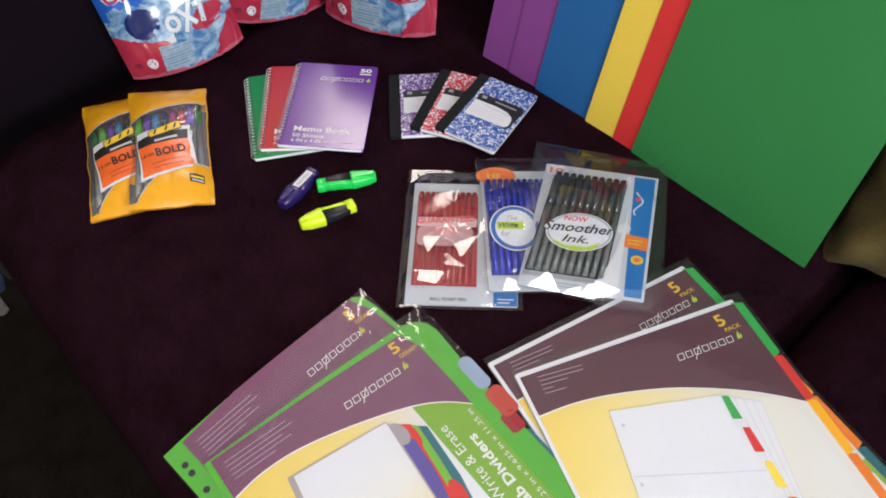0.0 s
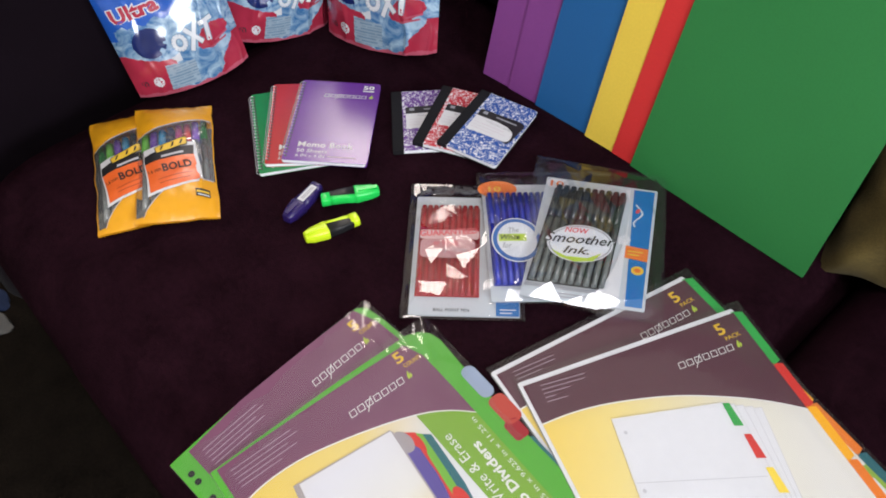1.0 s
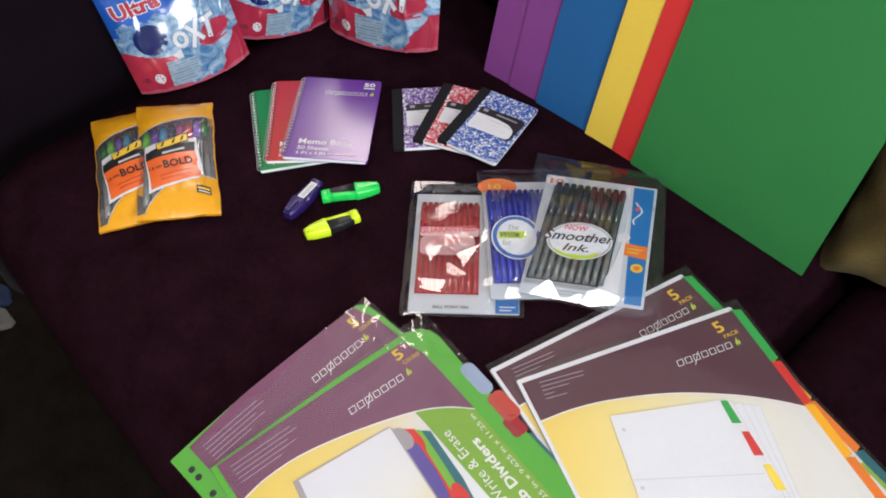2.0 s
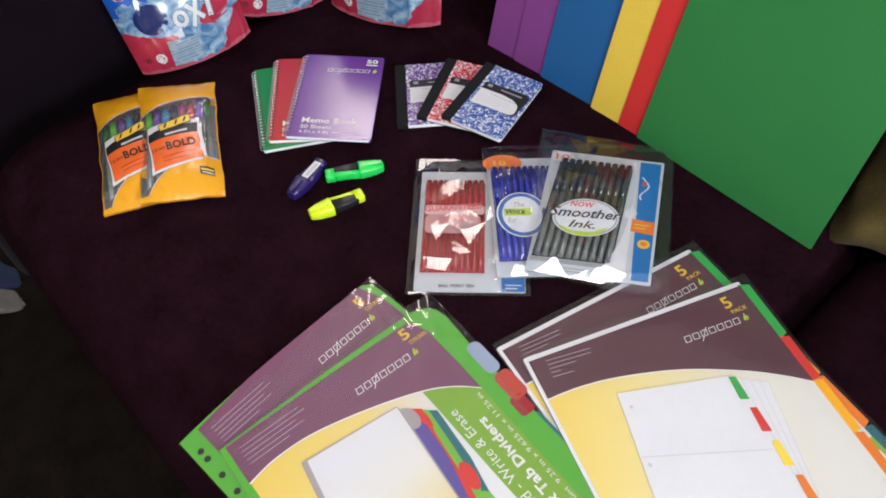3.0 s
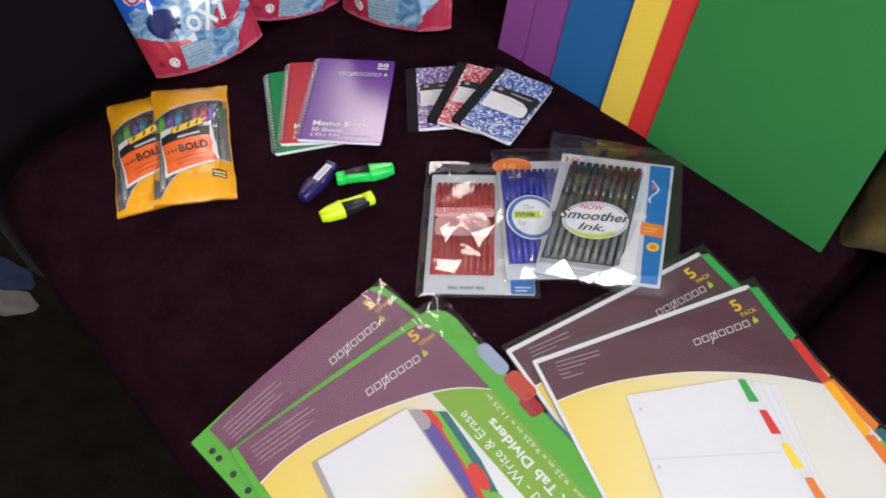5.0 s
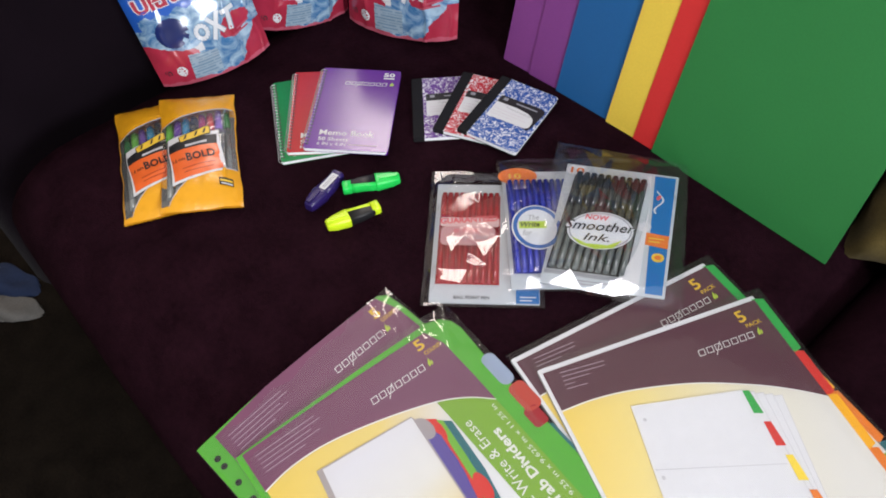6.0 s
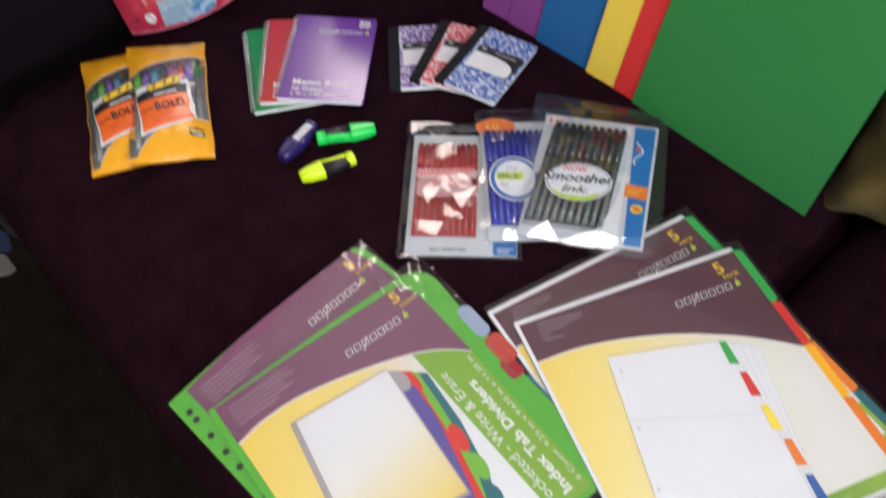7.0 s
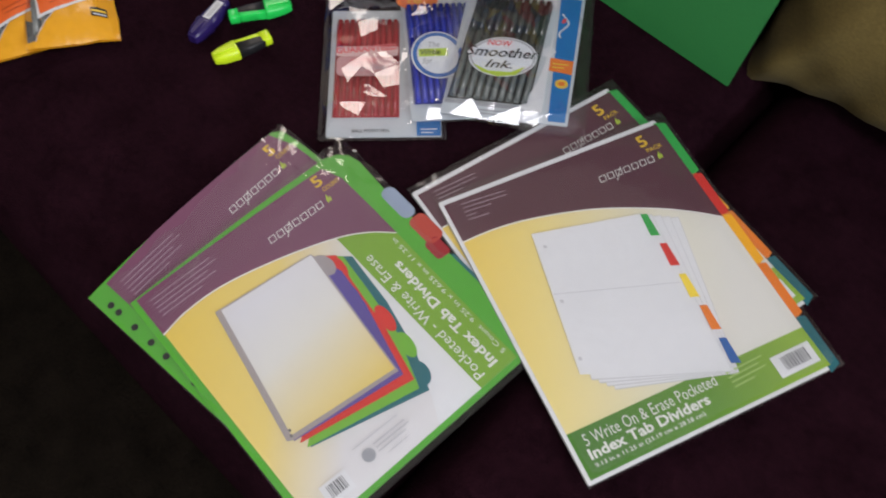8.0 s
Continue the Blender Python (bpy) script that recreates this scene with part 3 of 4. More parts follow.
# ---- spiral memo books ----
def memo_book(m, colour, name):
    r = thing("memo_book", m, name + " spiral-bound memo book lying in a fan", "notebook", "spiral memo books")
    W, H, T = 104, 150, 5.0
    cover = material(name + " gloss cover", colour, 0.2, 0.5, 0.06, 200, 0.03, 300)
    slab("back_cover", W - 4, H, -T, -T + 0.5, cover, r, "", 3, 4, 0)
    slab("page_block", W - 6, H - 0.6, -T + 0.5, -0.5, PAGES, r, "white paper pages", 2.5, 4, 0.5)
    slab("cover", W - 4, H, -0.5, 0, cover, r, "", 3, 4, 0)
    bm = bmesh.new()
    turns, seg, rad, wire = 25, 14, 3.7, 0.42
    last = None
    for k in range(turns * seg + 1):
        a = 2 * math.pi * k / seg
        c = Vector((4.2 + rad * math.cos(a), -(4 + (H - 8) * k / (turns * seg)), -T / 2 + rad * math.sin(a)))
        out, ax = Vector((math.cos(a), 0, math.sin(a))), Vector((0, 1, 0))
        ring = [bm.verts.new((c + wire * (math.cos(b) * out + math.sin(b) * ax)) / 1000) for b in (0, 1.57, 3.14, 4.71)]
        if last:
            for i in range(4):
                bm.faces.new((last[i], last[(i + 1) % 4], ring[(i + 1) % 4], ring[i])).smooth = True
        last = ring
    part("spiral_wire", bm, STEEL, r, "silver coil binding")
    for k in range(turns):
        sheet("punch_hole", box(6.2, 5 + (H - 8) * k / turns, 9.0, 8 + (H - 8) * k / turns), 0.15, BLACK, r)
    text("title_line", "Memo Book", 19, 126, 66, 9, 0.2, CREAM, r, 0, None, 0.016)
    text("sheet_line", "50 Sheets", 19, 135.5, 36, 6, 0.2, CREAM, r, 0, None, 0.01)
    text("size_line", "6 IN x 4 IN", 19, 143.5, 34, 5, 0.2, CREAM, r)
    small_print(56, 140, (34,), 3, 2, 0.2, PALE, r)
    text("sheet_figure", "50", 83, 13, 14, 7.5, 0.2, CREAM, r, 0, None, 0.03)
    small_print(83, 15, (14,), 3, 2.2, 0.2, CREAM, r)
    brand_mark(36, 31, 62, r, 0, 0.2)
    return r


memo_book(pose(-0.6411, -0.2541, 0.4560, 0, 0, 60.3), (0.012, 0.22, 0.06), "green")
memo_book(pose(-0.6323, -0.2233, 0.4622, 0, 2, 51.4), (0.42, 0.02, 0.026), "red")
memo_book(pose(-0.6078, -0.1927, 0.4675, 0, 2.5, 44.1), (0.12, 0.022, 0.26), "purple")


# ---- small composition books ----
SPINE = material("black spine cloth", (0.012, 0.012, 0.014), 0.85, 0.15, 0.2, 500, 0.2, 800)


def composition_book(m, ink, name):
    r = thing("composition_book", m, "small " + name + " marbled composition book with black spine", "notebook", "composition books")
    W, H, T = 79, 112, 6.0
    slab("back_cover", W, H, -T, -T + 0.6, BLACK, r, "", 3)
    slab("page_block", W - 1.5, H - 1, -T + 0.6, -0.6, PAGES, r, "white paper pages", 3, 0.5, 0.5)
    slab("cover", W, H, -0.6, 0, marbled(name + " marbling", ink), r, "", 4)
    slab("spine_tape", 13.5, H + 0.4, -T - 0.1, 0.15, SPINE, r, "black cloth spine", 1, -0.4, -0.2)
    sheet("label_back", curve_pts([(17, 32), (40, 31), (74, 31), (76, 50), (73, 71), (66, 72)]) + [(17, 60)], 0.2, BLACK, r)
    sheet("label", [(17, 45), (45, 44)] + curve_pts([(60, 46), (70, 53), (72, 66), (68, 71)]) + [(17, 73)], 0.4, WHITE, r, "white name label")
    text("title_line", "Composition Book", 32, 51, 34, 3.4, 0.6, GREY, r, -3)
    small_print(20, 56, (40, 44, 30), 5, 0.5, 0.6, PALE, r)
    small_print(40, 36, (28,), 3, 2.2, 0.4, GREY, r)
    sheet("badge", box(22, 34, 28, 39), 0.4, GREY, r)
    return r


composition_book(pose(-0.5182, -0.1159, 0.4565, 0, 0, 51.1), (0.12, 0.03, 0.26), "purple")
composition_book(pose(-0.4759, -0.0636, 0.4633, 0, 2, 28.3), (0.5, 0.012, 0.03), "red")
composition_book(pose(-0.4318, -0.0375, 0.4675, 0, 3, 17.1), (0.01, 0.075, 0.34), "blue")

# ---- pens in clear bags ----
def pen(parent, u, v0, v1, rad, z, mat, cap_mat, cap=0.36, lean=0.0):
    """A stick pen lying along v, cap towards v0."""
    L = v1 - v0
    cut = v0 + L * cap

    def rod(name, a, b, r0, r1, m, owner):
        bm = bmesh.new()
        bmesh.ops.create_cone(bm, cap_ends=True, segments=12, radius1=r0 / 1000, radius2=r1 / 1000, depth=(b - a) / 1000, matrix=Matrix.Translation(((u + lean * ((a + b) / 2 - v0) / L) / 1000, -(a + b) / 2000, z / 1000)) @ Euler((radians(90), 0, -math.atan2(lean, L) * -1)).to_matrix().to_4x4())
        for f in bm.faces:
            f.smooth = len(f.verts) == 4
        return part(name, bm, m, owner)
    body = rod("pen", cut - 4, v1, rad * 0.86, rad * 0.8, mat, parent)
    rod("cap", v0, cut, rad, rad * 0.92, cap_mat, body)


def bag(parent, w, h, height, seed, u0=0.0, v0=0.0, wave=1.3, cell=15.0):
    """A stiff crinkled bag: flat creased facets between jittered fold points, falling to a sealed rim."""
    rnd = random.Random(int(seed * 10))
    nu, nv = round(w / cell), round(h / cell)
    us = [0, 3.5] + [w * i / nu for i in range(1, nu)] + [w - 3.5, w]
    vs = [0, 4] + [h * j / nv for j in range(1, nv)] + [h - 4, h]
    bm = bmesh.new()
    g = []
    for j, v in enumerate(vs):
        row = []
        for i, u in enumerate(us):
            rim = i in (0, len(us) - 1) or j in (0, len(vs) - 1)
            seal = i in (1, len(us) - 2) or j in (1, len(vs) - 2)
            ju, jv = (0, 0) if rim or seal else (rnd.uniform(-0.36, 0.36) * cell, rnd.uniform(-0.36, 0.36) * cell)
            d = min(u + ju, v + jv, w - u - ju, h - v - jv)
            k = min(1.0, max(0.0, d - 3) / 15)
            z = 0.5 + height * k + (rnd.uniform(-0.6, 0.9) if rim or seal else rnd.uniform(-0.3, 1.0) * wave * (0.5 + k))
            row.append(bm.verts.new(((u + ju + u0) / 1000, -(v + jv + v0) / 1000, max(0.2, z) / 1000)))
        g.append(row)
    for j in range(len(vs) - 1):
        for i in range(len(us) - 1):
            a, b, c, d = g[j + 1][i], g[j + 1][i + 1], g[j][i + 1], g[j][i]
            if rnd.random() < 0.5:
                bm.faces.new((a, b, c)), bm.faces.new((a, c, d))
            else:
                bm.faces.new((a, b, d)), bm.faces.new((b, c, d))
    for f in bm.faces:
        f.normal_update()
        if f.normal.z < 0:
            f.normal_flip()
    part("bag", bm, BAG, parent, "crinkled clear plastic bag").visible_shadow = False


INK = lambda n, c: material(n + " translucent plastic", c, 0.18, 0.6, 0.08, 200)
RED_PEN, RED_CAP = INK("red pen", (0.32, 0.014, 0.022)), INK("red cap", (0.36, 0.012, 0.02))
BLUE_PEN, BLUE_CAP = INK("blue pen", (0.018, 0.03, 0.36)), INK("blue cap", (0.012, 0.025, 0.3))
SMOKE_PEN, SMOKE_CAP = INK("smoke grey pen", (0.11, 0.125, 0.12)), INK("dark grey cap", (0.03, 0.035, 0.035))
PACK_CARD = material("dull white pack card", (0.5, 0.54, 0.58), 0.5, 0.4, 0.05)
PACK_BLUE = material("pack blue print", (0.003, 0.14, 0.42), 0.4, 0.45, 0.05)
PACK_ORANGE = material("pack orange print", (0.72, 0.17, 0.02), 0.4, 0.45, 0.05)
ROSE = material("rose print", (0.6, 0.07, 0.09), 0.45, 0.4, 0.05)
PINK, DUSK = material("pale pink print", (0.55, 0.36, 0.36), 0.4, 0.45, 0.05), material("dusky pink print", (0.42, 0.2, 0.22), 0.4, 0.45, 0.05)
MIST = material("frosted white print", (0.62, 0.64, 0.68), 0.4, 0.45, 0.05)


def pen_card(r, W, H, O, V, pens, pen_mat, cap_mat, side):
    """Printed card with a row of ten pens and a blue side strip."""
    slab("card", W, H, -1.5, 0, PACK_CARD, r, "white printed card", 1.5, O, V)
    sheet("blue_strip", side, 0.3, PACK_BLUE, r)
    u0, u1, v0, v1, lean = pens
    d = (u1 - u0) / 10
    sheet("card_window", [(u0 - 1, v0 - 1), (u1 + 1, v0 - 1), (u1 + 1 + lean, v1 + 1), (u0 - 1 + lean, v1 + 1)], 0.35, BLACK if cap_mat is SMOKE_CAP else cap_mat, r)
    for k in range(10):
        pen(r, u0 + d * (k + 0.5), v0, v1, d * 0.46, 0.6 + d * 0.46, pen_mat, cap_mat, 0.36, lean)


def red_pack():
    r = thing("pen_pack", pose(-0.3748, -0.2056, 0.4545, 0, 0, 45.2), "ten red ballpoint pens in a crinkled clear bag", "pen pack", "ballpoint pen packs")
    pen_card(r, 112, 165, 8, 20, (14, 78, 38, 161, 0), RED_PEN, RED_CAP, box(96, 21, 119.5, 184.5))
    top = 8.0
    sheet("label", rounded(15, 77, 78, 90, 3), top, PINK, r)
    sheet("label", rounded(16, 90, 74, 116, 6), top, DUSK, r)
    text("claim_line", "GUARANTEED", 15, 87, 62, 8.5, top + 0.2, ROSE, r, 5, None, 0.03)
    text("claim_line", "to Write", 30, 99, 26, 7, top + 0.2, ROSE, r, 2, None, 0.01, 0.3)
    text("claim_line", "Every Time", 26, 110, 40, 7, top + 0.2, GREY, r, 2, None, 0.01, 0.3)
    text("kind_line", "BALL POINT PEN", 33, 180, 36, 4, 0.3, BLACK, r, 0, None, 0.01)
    small_print(100, 176, (16, 12), 4, 1.4, 0.5, MIST, r)
    bag(r, 125, 190, 8.8, 1.3, 0, 0, 1.7, 22)
    return r


def blue_pack():
    r = thing("pen_pack", pose(-0.3316, -0.1449, 0.4625, 0, 2, 49.5), "ten blue ballpoint pens in a clear bag", "pen pack", "ballpoint pen packs")
    pen_card(r, 112, 165, 4, 20, (9, 76, 38, 165, 0), BLUE_PEN, BLUE_CAP, box(96, 21, 115.5, 184.5))
    top = 8.2
    sheet("count_badge", ellipse(22, 28, 22, 13), 1.4, PACK_ORANGE, r)
    text("count_figure", "10", 12, 32, 14, 8, 1.7, GOLD, r, 0, None, 0.02)
    sheet("label_ring", ellipse(36, 110, 27, 31), top, MIST, r)
    sheet("label_ring", ellipse(36, 110, 25.5, 29.5), top + 0.1, TAB["blue"], r)
    sheet("label_ring", ellipse(36, 110, 21, 25), top + 0.2, MIST, r)
    text("claim_line", "The", 28, 100, 11, 7, top + 0.4, GREY, r, 0, None, 0.01, 0.3)
    sheet("claim_band", box(17, 102, 46, 112), top + 0.35, LIME, r)
    text("claim_line", "Write", 19, 110, 20, 7, top + 0.5, BLACK, r, 0, None, 0.02, 0.3)
    text("claim_line", "for", 20, 122, 10, 8, top + 0.5, GREY, r, 0, None, 0.01, 0.3)
    small_print(38, 176, (30,), 3, 3, 0.4, GREY, r)
    bag(r, 124, 189, 9.2, 4.1, 0, 0, 1.6, 17)
    return r


def black_pack():
    r = thing("pen_pack", pose(-0.2710, -0.0965, 0.4695, 0.3, 4.6, 36.2), "ten grey ballpoint pens in a clear hanging bag", "pen pack", "ballpoint pen packs")
    sheet_side = [(98, 3), (121, 3), (121, 169), (104, 169)]
    pen_card(r, 124, 172, 0, 0, (12, 90, 17, 152, -8), SMOKE_PEN, SMOKE_CAP, sheet_side)
    top = 8.6
    sheet("count_badge", rounded(1, 2, 25, 16, 6), 0.6, WHITE, r)
    text("count_figure", "10", 5, 14, 15, 9, 0.9, PACK_ORANGE, r, 0, None, 0.02)
    sheet("card_edge", curve_pts([(89, 6), (95, 26), (95, 70), (88, 120), (74, 158)]) + [(97, 160), (97, 60), (94, 4)], 0.7, WHITE, r)
    LU, LV = 3, 13
    sheet("label", ellipse(46 + LU, 88 + LV, 34, 26, -6), top, MIST, r)
    sheet("label", ellipse(46 + LU, 88 + LV, 32.5, 24.5, -6), top + 0.1, GREY, r)
    sheet("label", ellipse(46 + LU, 88 + LV, 31, 23, -6), top + 0.2, MIST, r)
    sheet("label_swash", [(a + LU, b + LV) for a, b in ((18, 101), (34, 108), (56, 107), (70, 98), (62, 110), (44, 114), (28, 110))], top + 0.3, LIME, r)
    for k, (m, z, grow) in enumerate(((MIST, 0.40, 0.12), (BLACK, 0.50, 0.012))):
        text("claim_line", "Smoother", 9 + LU, 91 + LV, 73, 13, top + z, m, r, 3, None, grow, 0.35)
    text("claim_line", "NOW", 28 + LU, 75 + LV, 25, 7.5, top + 0.45, ROSE, r, 2, None, 0.02, 0.2)
    text("claim_line", "Ink.", 30 + LU, 104 + LV, 27, 10, top + 0.45, BLACK, r, 3, None, 0.01, 0.35)
    sheet("brand_mark", [(a + 4 * math.sin(b / 5), b) for a, b in [(105, 26 + k) for k in range(35)] + [(107, 60 - k) for k in range(35)]], 0.6, MIST, r)
    sheet("brand_mark", ellipse(105, 36, 2.2, 4, 20), 0.8, ROSE, r)
    sheet("orange_band", [(96, 88), (121, 90), (121, 108), (95, 105)], 0.6, PACK_ORANGE, r)
    small_print(100, 95, (16, 12), 4.5, 1.6, 0.8, GOLD, r)
    sheet("yellow_badge", ellipse(112, 121, 6.5, 6), 0.6, GOLD, r)
    sheet("yellow_badge", ellipse(112, 121, 3.6, 3), 0.8, PACK_ORANGE, r)
    sheet("swash", [(88, 78), (96, 72), (102, 80), (98, 86), (89, 88)], 0.6, MIST, r)
    sheet("card_foot", box(2, 154, 88, 159), 0.5, GREY, r)
    small_print(34, 163, (34, 20), 4, 1.6, 0.5, GREY, r)
    sheet("hang_hole", [(40, -12), (46, -15), (66, -15), (70, -11), (62, -11), (58, -9), (50, -9), (46, -11)], 3.2, BLACK, r)
    # the card sits askew in its bag
    for me in {ob.data for ob in r.children_recursive}:
        for x in me.vertices:
            x.co.y += 0.075 * (x.co.x - 0.02)
            x.co.x += 0.05 * (x.co.y + 0.08)
    bag(r, 150, 208, 9.6, 9.4, -12, -30, 1.5, 17)
    return r


red_pack()
blue_pack()
black_pack()


# ---- coloured pens in yellow wrappers ----
WRAP = material("amber yellow wrapper", (0.72, 0.33, 0.012), 0.3, 0.5, 0.06, 90, 0.5, 60)
WRAP_ORANGE = material("orange wrapper print", (0.75, 0.13, 0.025), 0.3, 0.5, 0.05, 90, 0.4, 60)
WRAP_DARK = material("brick red print", (0.4, 0.05, 0.015), 0.3, 0.5, 0.05)
PEN_INKS = [INK("bright %d pen" % k, c) for k, c in enumerate(((0.14, 0.5, 0.05), (0.16, 0.06, 0.42), (0.03, 0.3, 0.55), (0.015, 0.03, 0.04), (0.55, 0.1, 0.25), (0.6, 0.05, 0.05), (0.22, 0.1, 0.45), (0.01, 0.14, 0.03)))]
WRAP_FILM = clear_film("creased wrapper film", 0.06, 0.1, 0.5, 34, 1.2)
BACKING = material("dark grey backing", (0.06, 0.065, 0.065), 0.4, 0.5, 0.1)
CLEAR_BARREL = INK("clear barrel", (0.2, 0.21, 0.2))


def wrapper_pack(m, label, first):
    r = thing("pen_wrapper", m, label, "pen pack", "wrapped pen packs")
    W, H, T = 92, 197, 15.0

    def surf(u, v, lift=0.0):
        a, b = max(-1, min(1, 2 * u / W - 1)), max(-1, min(1, 2 * v / H - 1))
        k = max(0.0, (1 - abs(a) ** 3)) * max(0.0, (1 - abs(b) ** 5))
        z = T * k + 1.1 * k * noise.noise((u / 16, v / 16, 3.0)) + 0.6 * noise.noise((u / 7, v / 22, 1.0)) * (1 - k)
        z += 2.6 * math.exp(-((u - 80 + 0.05 * (v - 60)) / 2.4) ** 2) * max(0.0, min(1.0, (v - 40) / 12, (165 - v) / 12))
        z += 1.8 * math.exp(-((v - 70 + 0.9 * (u - 60)) / 5.0) ** 2) * max(0.0, min(1.0, (u - 45) / 10, (88 - u) / 6))
        pinch = 1 - 0.05 * (1 - b * b)
        ragged = 2.2 * noise.noise((v / 30, a, 7.0)) * abs(a)
        return Vector((((u - W / 2) * pinch + W / 2 + ragged) / 1000, -(v + 1.6 * noise.noise((u / 20, b, 2.0)) * abs(b)) / 1000, (z - 6 + lift) / 1000))

    top = lambda u: 60 - 0.28 * u
    low = lambda u: 190 - 34 * max(0.0, min(1.0, (u - 10) / 32)) ** 0.7 - 0.17 * max(0.0, u - 10)
    side = lambda u, v: 0.9 < u < W - 0.9
    nu, nv = 74, 158
    clear, solid = bmesh.new(), bmesh.new()
    for j in range(nv):
        for i in range(nu):
            cu, cv = W * (i + 0.5) / nu, H * (j + 0.5) / nv
            bm = clear if top(cu) < cv < low(cu) and side(cu, cv) else solid
            f = bm.faces.new([bm.verts.new(surf(W * a / nu, H * b / nv)) for a, b in ((i, j + 1), (i + 1, j + 1), (i + 1, j), (i, j))])
            f.smooth = True
    # the back of the wrapper
    for j in range(12):
        for i in range(8):
            pts = [(W * a / 8, H * b / 12) for a, b in ((i, j), (i + 1, j), (i + 1, j + 1), (i, j + 1))]
            solid.faces.new([solid.verts.new(((surf(*p).x), surf(*p).y, -0.0085)) for p in pts])
    for bm in (clear, solid):
        bmesh.ops.remove_doubles(bm, verts=bm.verts[:], dist=0.00002)
    part("wrapper", solid, WRAP, r, "amber yellow printed wrapper")
    part("wrapper_window", clear, WRAP_FILM, r, "clear wrapper window").visible_shadow = False
    # Dark sheet added behind the pens to darken the gaps between them.
    slab("tray", 87, 146, -8, -6.2, BACKING, r, "added dark grey backing sheet behind the pens", 3, 2.5, 44)
    for k in range(8):
        u = 12.5 + 9.6 * k
        pen(r, u, 58 - 0.28 * u, 180 - 0.1 * u, 4.6, -2.5 if 0 < k < 7 else -4.0, CLEAR_BARREL, PEN_INKS[(k + first) % 8], 0.24)

    def patch(name, pts, mat, lift):
        """A printed piece that follows the wrapper."""
        bm = bmesh.new()
        (a, b, c, d) = pts
        n = 10
        g = [[bm.verts.new(surf(*(Vector(a).lerp(Vector(b), i / n).lerp(Vector(d).lerp(Vector(c), i / n), j / n)), lift)) for i in range(n + 1)] for j in range(n + 1)]
        for j in range(n):
            for i in range(n):
                bm.faces.new((g[j + 1][i], g[j + 1][i + 1], g[j][i + 1], g[j][i])).smooth = True
        part(name, bm, mat, r)

    patch("print_edge", ((9, 87), (71, 82), (78, 148), (15.5, 166)), WHITE, 0.5)
    patch("print_black", ((11, 99), (69.5, 88), (69, 104), (12, 114)), BLACK, 0.8)
    patch("print_orange", ((12, 114), (69, 104), (75, 146), (18, 161)), WRAP_ORANGE, 0.8)
    patch("brand_mark", ((22, 89), (61, 74), (62, 88), (25, 101)), BLACK, 1.0)
    patch("brand_mark", ((23, 90), (60, 75.5), (61, 86.5), (26, 99.5)), GOLD, 1.2)
    for a in (28, 41, 51):
        b = 96.5 - 0.36 * (a - 26)
        patch("brand_mark", ((a + 3, b - 7.5), (a + 5.4, b - 8.5), (a + 3.6, b - 1), (a + 1, b)), BLACK, 1.5)
    patch("brand_mark", ((12, 91), (20, 88), (21, 97), (13, 100)), WHITE, 1.2)
    patch("print_line", ((31, 104.5), (57, 99), (57, 102.5), (31, 108)), LINE, 1.1)
    text("title_line", "BOLD", 33, 132, 34, 13, 0, BLACK, r, 9, lambda p, q: surf(p, q, 1.1), 0.03)
    text("title_line", "1.6 mm", 16, 132, 15, 6, 0, BLACK, r, 8, lambda p, q: surf(p, q, 1.1), 0.01)
    patch("print_line", ((27, 143), (66, 134), (66, 135.2), (27, 144.2)), WRAP_DARK, 1.1)
    patch("print_line", ((29, 149), (64, 141), (64, 142.2), (29, 150.2)), WRAP_DARK, 1.1)
    patch("window_edge", ((3, 58.4), (89, 34.4), (89, 36), (3, 60)), LINE, 0.5)
    for k in range(6):
        a, b = 10 + 79 * (k / 6) ** 1.6, 10 + 79 * ((k + 1) / 6) ** 1.6
        patch("window_edge", ((a, low(a)), (b, low(b)), (b, low(b) + 1.6), (a, low(a) + 1.6)), LINE, 0.5)
    patch("barcode_panel", ((68, 161), (83, 162), (83, 173), (68, 172)), BLACK, 1.2)
    patch("barcode_panel", ((69, 164), (82, 165), (82, 168), (69, 167)), GOLD, 1.5)
    patch("barcode_panel", ((70, 169), (82, 170), (82, 172), (70, 171)), LINE, 1.5)
    return r


wrapper_pack(pose(-0.7313, -0.4298, 0.4590, 0, 0, 66.3), "coloured ballpoint pens in a yellow printed wrapper", 7)
wrapper_pack(pose(-0.6975, -0.3788, 0.4740, 0.5, 7, 61.3), "coloured ballpoint pens in a yellow wrapper, lying on another", 0)


